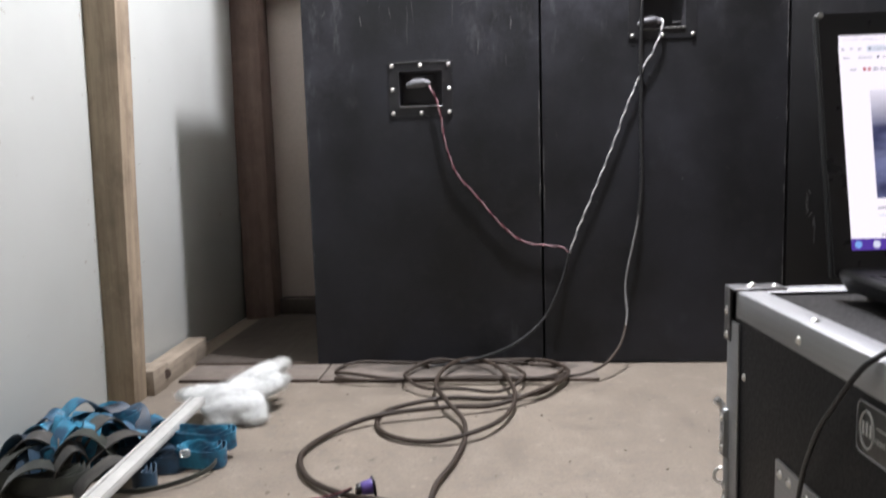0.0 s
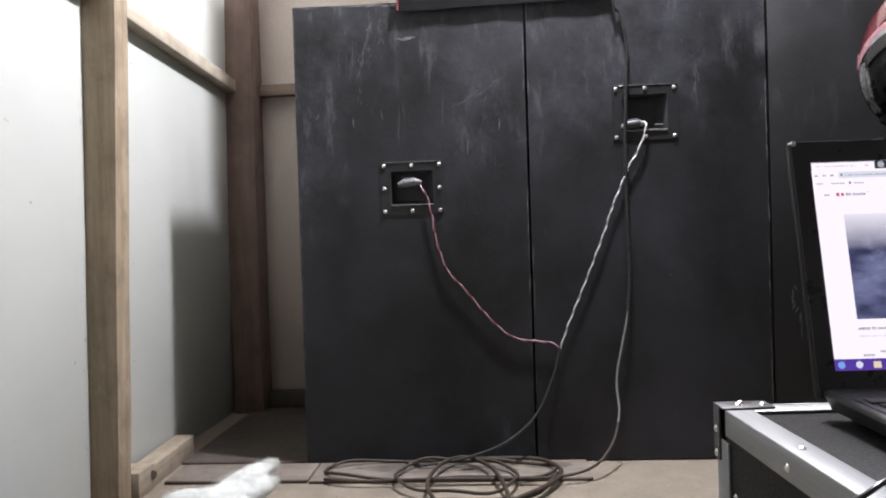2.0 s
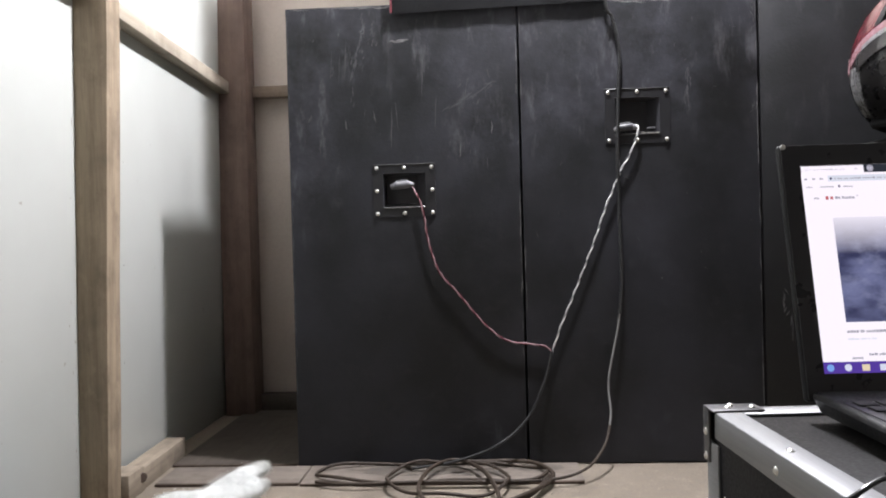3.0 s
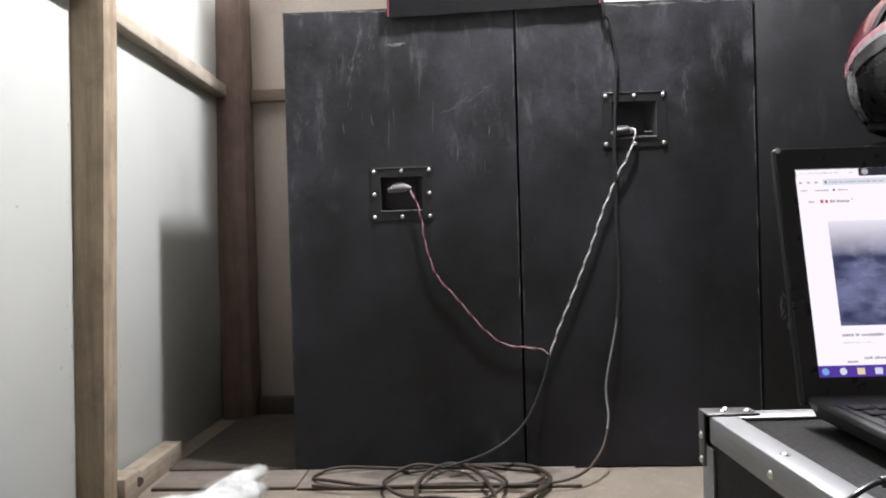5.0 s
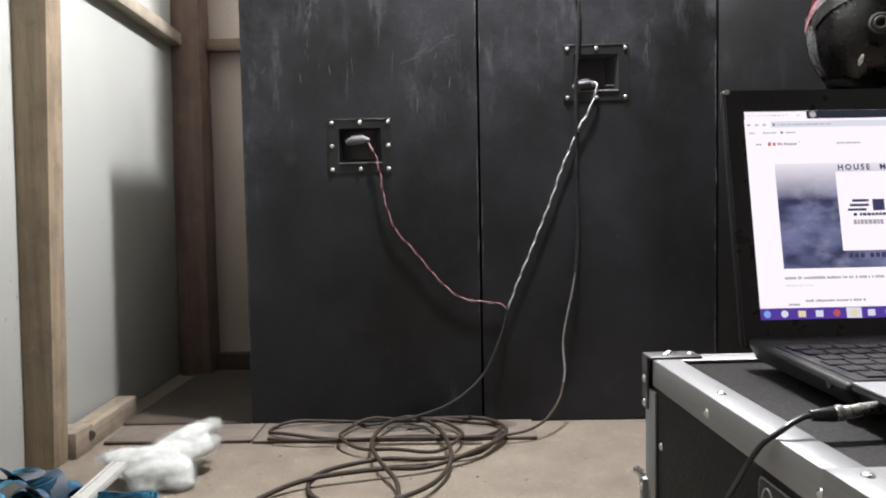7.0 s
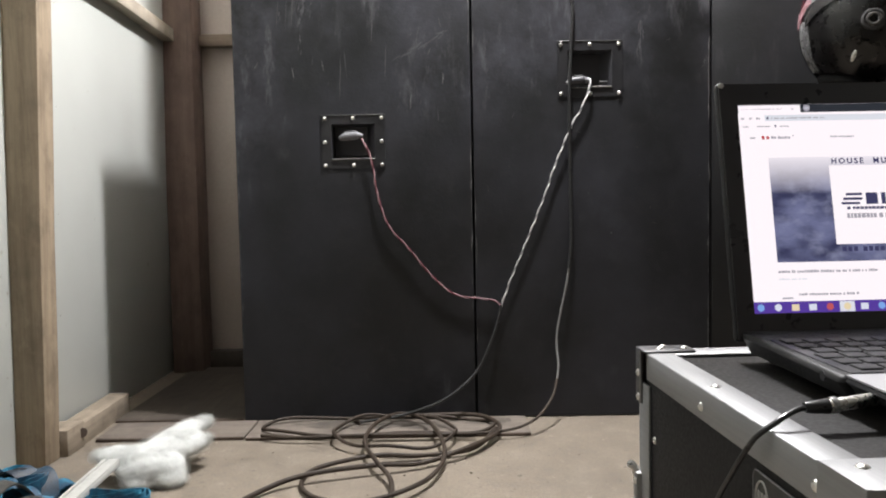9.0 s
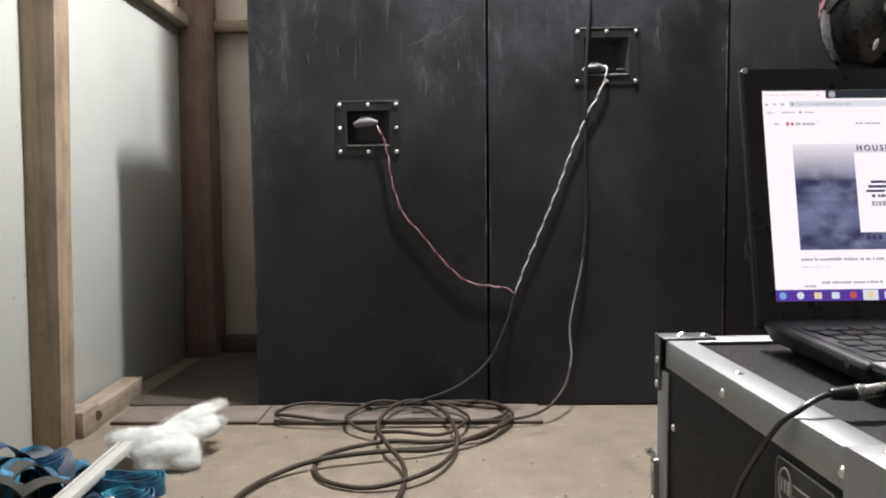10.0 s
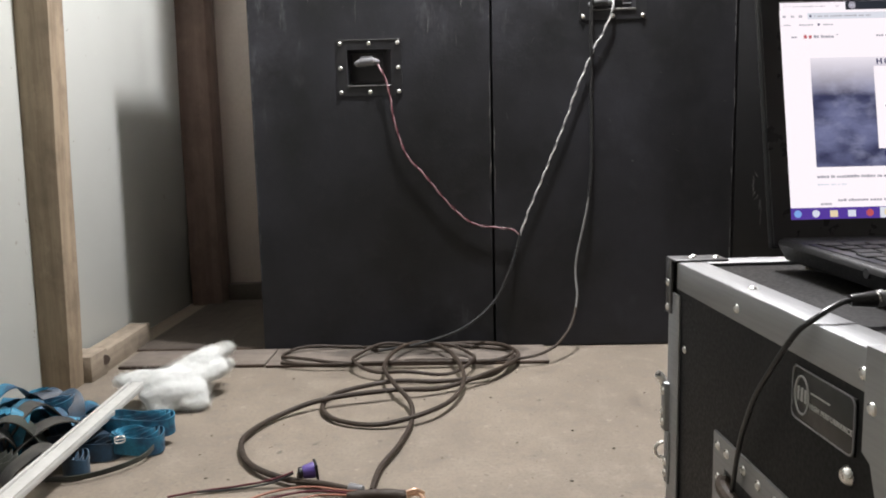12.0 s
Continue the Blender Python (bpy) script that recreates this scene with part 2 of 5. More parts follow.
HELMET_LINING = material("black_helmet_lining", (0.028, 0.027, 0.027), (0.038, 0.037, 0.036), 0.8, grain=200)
SMOKE = material("smoked_visor_plastic", (0.045, 0.042, 0.041), (0.085, 0.08, 0.078), 0.12, relief=0, coat=0.5, rough_span=0.05)
CHROME = material("silver_trim", (0.50, 0.50, 0.50), (0.22, 0.22, 0.22), 0.28, 0.35, grain=70, patch=25, amount=0.9, relief=0.1)
COVER = material("black_padded_cover", (0.006, 0.006, 0.007), (0.010, 0.010, 0.011), 0.75, grain=300, gloss=0.3)
PIPING = material("red_piping_tape", (0.16, 0.016, 0.026), (0.10, 0.012, 0.02), 0.5, relief=0)
BADGE = material("black_badge", (0.016, 0.016, 0.014), (0.011, 0.011, 0.010), 0.4, relief=0.05)
BADGE_INK = material("grey_badge_print", (0.40, 0.40, 0.39), (0.33, 0.33, 0.32), 0.5, relief=0)


def fibre():
    m, t, p = nodes_of("white_polyester_fibre")
    big, fine = noise_at(t, 22, 4), noise_at(t, 240, 5, (1, 1, 1), 0.7)
    c = mixed(t, ramp(t, big, 0.3, 0.7), (0.53, 0.54, 0.525), (0.485, 0.497, 0.485))
    link(t, c, p.inputs["Base Color"])
    p.inputs["Roughness"].default_value = 0.95
    p.inputs["Subsurface Weight"].default_value = 0.8
    p.inputs["Subsurface Radius"].default_value = (0.03, 0.03, 0.03)
    p.inputs["Subsurface Scale"].default_value = 0.8
    bump(t, p, fine, 0.15, 0.002)
    return m


def stray_fibre():
    """Thin white fibres that let half of the light through."""
    m, t, p = nodes_of("stray_white_fibre")
    soft, glow, mix = t.nodes.new("ShaderNodeBsdfDiffuse"), t.nodes.new("ShaderNodeBsdfTranslucent"), t.nodes.new("ShaderNodeMixShader")
    for n in (soft, glow):
        n.inputs["Color"].default_value = (0.72, 0.73, 0.71, 1)
    link(t, soft.outputs[0], mix.inputs[1])
    link(t, glow.outputs[0], mix.inputs[2])
    link(t, mix.outputs[0], t.nodes["Material Output"].inputs["Surface"])
    t.nodes.remove(p)
    return m


FIBRE, STRAY = fibre(), stray_fibre()


# ---- building helpers ----
WORLD_OF = {}


def thing(name, place, label, category, group=""):
    ob = new(name)
    ob.empty_display_size = 0.05
    ob.matrix_world = Matrix.Translation(place)
    WORLD_OF[ob.name] = Matrix.Translation(place)
    return tagged(ob, label, category, group)


def mesh_of(name, bm, smooth=True):
    me = bpy.data.meshes.new(name)
    bm.normal_update()
    bm.to_mesh(me)
    bm.free()
    if smooth:
        me.polygons.foreach_set("use_smooth", [True] * len(me.polygons))
        me.set_sharp_from_angle(angle=radians(35))
    return me


def part(name, bm, mat, parent=None, label="", m=None):
    """Links a bmesh (or a shared mesh, at the pose m) as one mesh object under a thing or a part."""
    me = bm if isinstance(bm, bpy.types.Mesh) else mesh_of(name, bm)
    if not me.materials:
        me.materials.append(mat)
    ob = new(name, me)
    m = m or Matrix.Identity(4)
    if parent:
        ob.parent = parent
        ob.matrix_parent_inverse = WORLD_OF[parent.name].inverted()
    ob.matrix_basis = m
    WORLD_OF[ob.name] = m
    return tagged(ob, label) if label else ob


def setting(name, bm, mat, label, category):
    return tagged(part(name, bm, mat), label, category, "", "structure")


def box(lo, hi, bevel=0.0, bm=None, m=None, seg=2):
    """A box between two corners, with rounded edges, added to bm."""
    b = bmesh.new()
    lo, hi = Vector(lo), Vector(hi)
    bmesh.ops.create_cube(b, size=1, matrix=Matrix.Translation((lo + hi) / 2) @ Matrix.Diagonal((*(hi - lo), 1)))
    if bevel:
        bmesh.ops.bevel(b, geom=b.edges[:], offset=bevel, segments=seg, affect="EDGES", profile=0.5)
    return merged(b, bm, m)


def merged(b, bm, m=None):
    if m is not None:
        bmesh.ops.transform(b, matrix=m, verts=b.verts[:])
    if bm is None:
        return b
    tmp = bpy.data.meshes.new("scratch")
    b.to_mesh(tmp)
    b.free()
    bm.from_mesh(tmp)
    bpy.data.meshes.remove(tmp)
    return bm


def rod(p, q, r, r2=None, bm=None, seg=16, bevel=0.0):
    """A capped round bar from p to q."""
    p, q = Vector(p), Vector(q)
    b = bmesh.new()
    bmesh.ops.create_cone(b, cap_ends=True, segments=seg, radius1=r, radius2=r if r2 is None else r2, depth=(q - p).length)
    if bevel:
        rims = [e for e in b.edges if abs(e.verts[0].co.z - e.verts[1].co.z) < 1e-6]
        bmesh.ops.bevel(b, geom=rims, offset=bevel, segments=2, affect="EDGES", profile=0.5)
    turn = (q - p).to_track_quat("Z", "Y").to_matrix().to_4x4()
    return merged(b, bm, Matrix.Translation((p + q) / 2) @ turn)


def smooth_line(points, steps=10, closed=False):
    """A Catmull-Rom line through the points."""
    pts = [Vector(p) for p in points]
    n, out = len(pts), []
    for i in range(n if closed else n - 1):
        at = (lambda k: pts[k % n]) if closed else (lambda k: pts[min(max(k, 0), n - 1)])
        a, b, c, d = at(i - 1), at(i), at(i + 1), at(i + 2)
        for s in range(steps):
            u = s / steps
            out.append(0.5 * (2 * b + (c - a) * u + (2 * a - 5 * b + 4 * c - d) * u * u + (3 * b - a - 3 * c + d) * u ** 3))
    if not closed:
        out.append(pts[-1])
    return out


def tube(line, r, bm=None, seg=10, closed=False):
    """A round cord along a line."""
    b = bmesh.new()
    n, rings = len(line), []
    side = None
    for i, p in enumerate(line):
        a, c = (line[i - 1], line[(i + 1) % n]) if closed else (line[max(i - 1, 0)], line[min(i + 1, n - 1)])
        way = (c - a).normalized()
        if side is None:
            side = way.orthogonal().normalized()
        side = (side - way * side.dot(way)).normalized()
        up = way.cross(side)
        rings.append([b.verts.new(p + r * (math.cos(k * math.tau / seg) * side + math.sin(k * math.tau / seg) * up)) for k in range(seg)])
    for i in range(n if closed else n - 1):
        x, y = rings[i], rings[(i + 1) % n]
        for k in range(seg):
            b.faces.new((x[k], x[(k + 1) % seg], y[(k + 1) % seg], y[k]))
    if not closed:
        b.faces.new(rings[0][::-1])
        b.faces.new(rings[-1])
    return merged(b, bm)


def twisted(line, r, pitch, phase):
    """One strand of a twisted pair round a line."""
    out, run = [], 0.0
    for i, p in enumerate(line):
        a, c = line[max(i - 1, 0)], line[min(i + 1, len(line) - 1)]
        way = (c - a).normalized()
        run += (p - line[max(i - 1, 0)]).length
        e1 = way.cross(Vector((0, 1, 0))).normalized()
        e2 = way.cross(e1)
        w = run / pitch * math.tau + phase
        out.append(p + r * (math.cos(w) * e1 + math.sin(w) * e2))
    return out


def band(line, across, width, thick, bm=None, closed=False):
    """A flat strap along a line; across gives the direction of its width at each point."""
    b = bmesh.new()
    n, rings = len(line), []
    for i, p in enumerate(line):
        a, c = (line[i - 1], line[(i + 1) % n]) if closed else (line[max(i - 1, 0)], line[min(i + 1, n - 1)])
        way = (c - a).normalized()
        w = Vector(across(i / n) if callable(across) else across)
        w = (w - way * w.dot(way)).normalized()
        o = way.cross(w)
        rows = [p + w * width * u + o * thick * v for u, v in ((-.5, -.5), (-.25, -.62), (.25, -.62), (.5, -.5), (.5, .5), (.25, .62), (-.25, .62), (-.5, .5))]
        rings.append([b.verts.new(v) for v in rows])
    for i in range(n if closed else n - 1):
        x, y = rings[i], rings[(i + 1) % n]
        for k in range(8):
            b.faces.new((x[k], x[(k + 1) % 8], y[(k + 1) % 8], y[k]))
    if not closed:
        b.faces.new(rings[0][::-1])
        b.faces.new(rings[-1])
    return merged(b, bm)


def frame_ring(lo, hi, hole_lo, hole_hi, y0, y1, bm=None):
    """A plate in the xz plane from y0 (front) to y1, with a rectangular hole."""
    b = bm or bmesh.new()
    xs, zs = (lo[0], hole_lo[0], hole_hi[0], hi[0]), (lo[1], hole_lo[1], hole_hi[1], hi[1])
    g = {(i, j, k): b.verts.new((xs[i], y, zs[j])) for i in range(4) for j in range(4) for k, y in enumerate((y0, y1))}
    for i in range(3):
        for j in range(3):
            if (i, j) != (1, 1):
                for k in (0, 1):
                    q = [g[i, j, k], g[i + 1, j, k], g[i + 1, j + 1, k], g[i, j + 1, k]]
                    b.faces.new(q if k == 0 else q[::-1])
    for a in range(3):
        for p, q in (((a, 0), (a + 1, 0)), ((a + 1, 3), (a, 3)), ((0, a + 1), (0, a)), ((3, a), (3, a + 1))):
            b.faces.new((g[*p, 0], g[*p, 1], g[*q, 1], g[*q, 0]))
    for p, q in (((1, 1), (2, 1)), ((2, 2), (1, 2)), ((1, 2), (1, 1)), ((2, 1), (2, 2))):
        b.faces.new((g[*q, 0], g[*q, 1], g[*p, 1], g[*p, 0]))
    return b


def lettering(name, words, size, m, mat, parent, depth=0.0003, spread=1.08):
    c = bpy.data.curves.new(name, "FONT")
    c.body, c.size, c.extrude, c.resolution_u, c.offset, c.space_character = words, size, depth, 3, size * 0.022, spread
    tmp = new("scratch_text", c)
    me = bpy.data.meshes.new_from_object(tmp.evaluated_get(bpy.context.evaluated_depsgraph_get()))
    bpy.data.objects.remove(tmp)
    bpy.data.curves.remove(c)
    me.materials.clear()
    return part(name, me, mat, parent, "", m)


def screw_mesh(name, r, h):
    """A domed screw head along -y with a cross slot."""
    b = bmesh.new()
    bmesh.ops.create_uvsphere(b, u_segments=12, v_segments=6, radius=r)
    bmesh.ops.delete(b, geom=[v for v in b.verts if v.co.z < -1e-5], context="VERTS")
    bmesh.ops.transform(b, matrix=pose(0, 0, 0, 90) @ Matrix.Diagonal((1, 1, h / r, 1)), verts=b.verts[:])
    return mesh_of(name, b)


# ---- the room ----
FRONT = 1.65                       # plane of the loudspeakers' backs
WALL_X, BACK_Y = -0.652, 2.335     # inner faces of the two walls in view
setting("floor", box((-0.70, -2.6, -0.08), (3.1, 2.4, 0)), CONCRETE, "worn beige concrete floor with stains and pits", "floor")
setting("wall_west", box((WALL_X - 0.012, -2.5, 0.002), (WALL_X, BACK_Y, 2.45), 0.001, m=pose(WALL_X, 0, 0, 0, 1.0, 0) @ pose(-WALL_X, 0, 0)), BOARD, "unseen white board wall added to bounce fill light on timber studs", "wall")
setting("wall_north", box((WALL_X - 0.012, BACK_Y, 0.002), (3.0, BACK_Y + 0.012, 2.45), 0.001), BEIGE, "dull beige board wall behind the loudspeakers", "wall")
# the next two walls and the ceiling stay out of view; their tones set the bounce light
setting("wall_east", box((3.0, -2.5, 0.002), (3.012, BACK_Y, 2.45)), BOARD, "unseen white board wall added to bounce fill light", "wall")
setting("wall_south", box((WALL_X - 0.012, -2.512, 0.002), (3.0, -2.5, 2.45)), PLY, "unseen wall behind the camera, dull to keep reflections low", "wall")
setting("ceiling", box((WALL_X - 0.012, -2.512, 2.452), (3.012, BACK_Y + 0.012, 2.49)), CEILING, "unseen board ceiling, pale to bounce the lamp's light", "ceiling")


def timber(name, lo, hi, mat, label, m=None):
    b = box(lo, hi, 0.003, m=m)
    bmesh.ops.subdivide_edges(b, edges=[e for e in b.edges if e.calc_length() > 0.3], cuts=14, use_grid_fill=True)
    for v in b.verts:
        v.co += 0.0022 * noise.noise_vector(v.co * 5.0)
    return tagged(part(name, b, mat), label, "timber", "wall framing", "structure")


timber("wall_stud", (-0.672, 1.346, 0), (-0.588, 1.405, 2.44), STUD, "weathered brown timber stud against the white wall",
       pose(-0.604, 1.37, 0, 0, 1.7, 0) @ pose(0.6, -1.37, 0))
timber("corner_post", (-0.642, 2.225, 0), (-0.545, 2.328, 2.44), POST, "dark reddish timber corner post")
timber("wall_rail", (-0.645, 1.408, 1.078), (-0.598, 2.222, 1.116), RAIL, "pale sawn timber rail nailed between stud and post",
       pose(0, 1.41, 1.105, -2.3) @ pose(0, -1.41, -1.10))
timber("wall_rail", (-0.642, 0.10, 1.093), (-0.598, 1.343, 1.131), RAIL, "pale sawn timber rail nailed to the wall beside the stud")
timber("wall_rail", (-0.542, 2.290, 1.048), (0.9, 2.330, 1.086), CROSS, "sawn timber rail across the end wall")
timber("wall_sill", (-0.645, 1.492, 0), (-0.592, 1.772, 0.050), SILL, "pale timber sill along the foot of the wall",
       pose(-0.6, 1.49, 0, 0, 0, 3.2) @ pose(0.612, -1.49, 0))
# this sill's dark colour carries the corner's shade
timber("wall_sill", (-0.542, 2.285, 0), (0.9, 2.330, 0.057), SHADE_PLY, "timber sill along the foot of the end wall, darkened for the shade there")
timber("wall_block", (-0.645, 1.409, 0), (-0.576, 1.489, 0.058), SILL, "short pale timber block with a dark knot hole beside the stud")
tagged(part("knot_hole", rod((-0.60, 1.4895, 0.035), (-0.5745, 1.4725, 0.034), 0.011, seg=14), PLY_EDGE, bpy.data.objects["wall_block"]), "dark knot hole")

MARK = material("dull_wall_mark", (0.26, 0.235, 0.19), (0.42, 0.39, 0.34), 0.8, grain=200, relief=0)
rnd_mark = random.Random(5)
for k in range(26):
    z, y = rnd_mark.uniform(0.12, 1.25), (1.335 - abs(rnd_mark.gauss(0, 0.012)) if k < 17 else rnd_mark.uniform(1.45, 1.9))
    h, w = rnd_mark.uniform(0.001, 0.006), rnd_mark.uniform(0.0008, 0.0022)
    b = bmesh.new()
    lean = math.tan(radians(1.0))
    b.faces.new([b.verts.new((WALL_X + 0.0005 + lean * (z + dz), y + dy, z + dz)) for dy, dz in ((0, -h), (w, -0.2 * h), (0.3 * w, h), (-w, 0.3 * h))])
    part("scuff", b, MARK, bpy.data.objects["wall_west"])

NAIL = screw_mesh("nail", 0.0022, 0.0012)
for y, z in ((1.55, 1.090), (1.86, 1.082), (2.14, 1.064)):
    part("nail", NAIL, STEEL, bpy.data.objects["wall_rail"], "", pose(-0.5995, y, z, 0, 0, 90))
for z in (0.31, 0.52, 0.74, 0.95):
    part("nail", NAIL, STEEL, bpy.data.objects["wall_stud"], "", pose(-0.572 + 0.028 * z, 1.380, z, 0, 0, 90))


def floor_board(lo, hi, label, mat=None):
    t = thing("floor_board", (0.5 * (lo[0] + hi[0]), 0.5 * (lo[1] + hi[1]), 0), label, "board", "loose boards by the loudspeakers")
    b = box((lo[0], lo[1], 0.0005), hi, 0.0015)
    bmesh.ops.subdivide_edges(b, edges=[e for e in b.edges if e.calc_length() > 0.2], cuts=16, use_grid_fill=True)
    for v in b.verts:
        if v.co.y < lo[1] + 0.02:
            v.co.y += 0.004 * noise.noise(v.co * 9.0)
    part("sheet", b, mat or PLY, t)
    part("worn_edge", box((lo[0] + 0.002, lo[1] - 0.005, 0.0005), (hi[0] - 0.002, lo[1] + 0.001, hi[2] - 0.001), 0.001), PLY_EDGE, t, "dark chipped board edge")


floor_board((-0.566, 1.512, 0), (-0.226, 1.640, 0.008), "dirty thin plywood board lying on the concrete")
floor_board((-0.223, 1.506, 0), (0.426, 1.643, 0.007), "long dusty plywood strip lying before the loudspeakers")
# an added sheet whose dark colour deepens the shaded corner floor
floor_board((-0.588, 1.668, 0), (-0.266, 2.278, 0.006), "dark sheet added to deepen the shade in the corner beside the loudspeaker", SHADE_PLY)


def smudge(cx, cy, rx, ry, z, host, seed):
    """A ragged dark oily stain on a board."""
    b = bmesh.new()
    b.faces.new([b.verts.new((cx + rx * math.cos(a) * (1 + 0.35 * noise.noise(Vector((3 * math.cos(a), 3 * math.sin(a), seed)))), cy + ry * math.sin(a) * (1 + 0.35 * noise.noise(Vector((2 * math.cos(a), 5 * math.sin(a), seed + 4)))), z)) for a in np.linspace(0, math.tau, 40, endpoint=False)])
    part("stain", b, STAIN, host, "dark oily stain")


STAIN = material("dark_oily_stain", (0.06, 0.052, 0.045), (0.13, 0.11, 0.09), 0.6, grain=90, patch=22, amount=0.9, relief=0)
STRIP = bpy.data.objects["floor_board.001"]
smudge(0.03, 1.592, 0.130, 0.040, 0.0073, STRIP, 1.0)
smudge(0.19, 1.565, 0.070, 0.024, 0.0073, STRIP, 2.0)
smudge(0.33, 1.605, 0.060, 0.026, 0.0073, STRIP, 3.0)


# ---- loudspeakers ----
SCREW = screw_mesh("screw", 0.0052, 0.0034)


def loudspeaker(x0, x1, top, plate, label):
    """A tall black cabinet seen from behind; plate: the jack plate's screw field (x0, x1, z0, z1) and whether its sides have screws."""
    t = thing("loudspeaker", ((x0 + x1) / 2, FRONT + 0.3, 0), label, "loudspeaker", "row of tall loudspeakers")
    part("cabinet", box((x0, FRONT + (0.006 if plate is None else 0.0505), 0.001), (x1, FRONT + 0.56, top), 0.005), BLACK, t)
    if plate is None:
        # darker paint here stands in for weaker lamp light on this panel
        part("back_panel", box((x0 + 0.0024, FRONT, 0.004), (x1 - 0.001, FRONT + 0.0055, top - 0.003), 0.0022), DIM_BLACK, t)
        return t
    a, b, c, d, sides = plate
    hl, hh = (a + 0.016, c + 0.014), (b - 0.016, d - 0.014)
    # back panel round the opening, and a dish that sinks into it
    part("back_panel", frame_ring((x0 + 0.0019, 0.004), (x1 - 0.0019, top - 0.003), hl, hh, FRONT, FRONT + 0.05), BLACK, t)
    p = part("jack_plate", frame_ring((a - 0.0085, c - 0.008), (b + 0.0085, d + 0.008), hl, hh, FRONT - 0.0018, FRONT - 0.0002), PLASTIC, t, "black plastic jack plate")
    for q0, q1, z, r in ((hl[0], hh[0], hl[1], 0.0020), (a - 0.007, b + 0.007, d + 0.0078, 0.0010)):
        part("rim", rod((q0, FRONT - 0.0022, z), (q1, FRONT - 0.0022, z), r, seg=10, bevel=0.0004), SHINY_CORD, p, "shiny moulded rim")
    dish = bmesh.new()
    dep = 0.044
    mouth = [dish.verts.new((x, FRONT - 0.0016, z)) for x, z in ((hl[0], hl[1]), (hh[0], hl[1]), (hh[0], hh[1]), (hl[0], hh[1]))]
    floor = [dish.verts.new((x, FRONT + dep, z)) for x, z in ((hl[0] + 0.003, hl[1] + 0.012), (hh[0] - 0.022, hl[1] + 0.012), (hh[0] - 0.022, hh[1] - 0.003), (hl[0] + 0.003, hh[1] - 0.003))]
    for i in range(4):
        dish.faces.new((mouth[i], floor[i], floor[(i + 1) % 4], mouth[(i + 1) % 4]))
    dish.faces.new(floor[::-1])
    part("dish", dish, DISH, p)
    mx, mz = (a + b) / 2, (c + d) / 2
    spots = [(a, c), (mx, c), (b, c), (a, d), (mx, d), (b, d)] + ([(a, mz), (b, mz)] if sides else [])
    for x, z in spots:
        part("screw", SCREW, STEEL, p, "", pose(x, FRONT - 0.0018, z))
    return t


loudspeaker(-0.262, 0.3082, 1.138, (-0.045, 0.091, 0.624, 0.736, True), "tall black scuffed loudspeaker cabinet with a low jack plate")
loudspeaker(0.3102, 0.8800, 1.131, (0.523, 0.661, 0.784, 0.900, False), "tall black scuffed loudspeaker cabinet with a high jack plate")
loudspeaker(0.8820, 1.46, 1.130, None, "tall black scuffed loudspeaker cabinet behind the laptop")


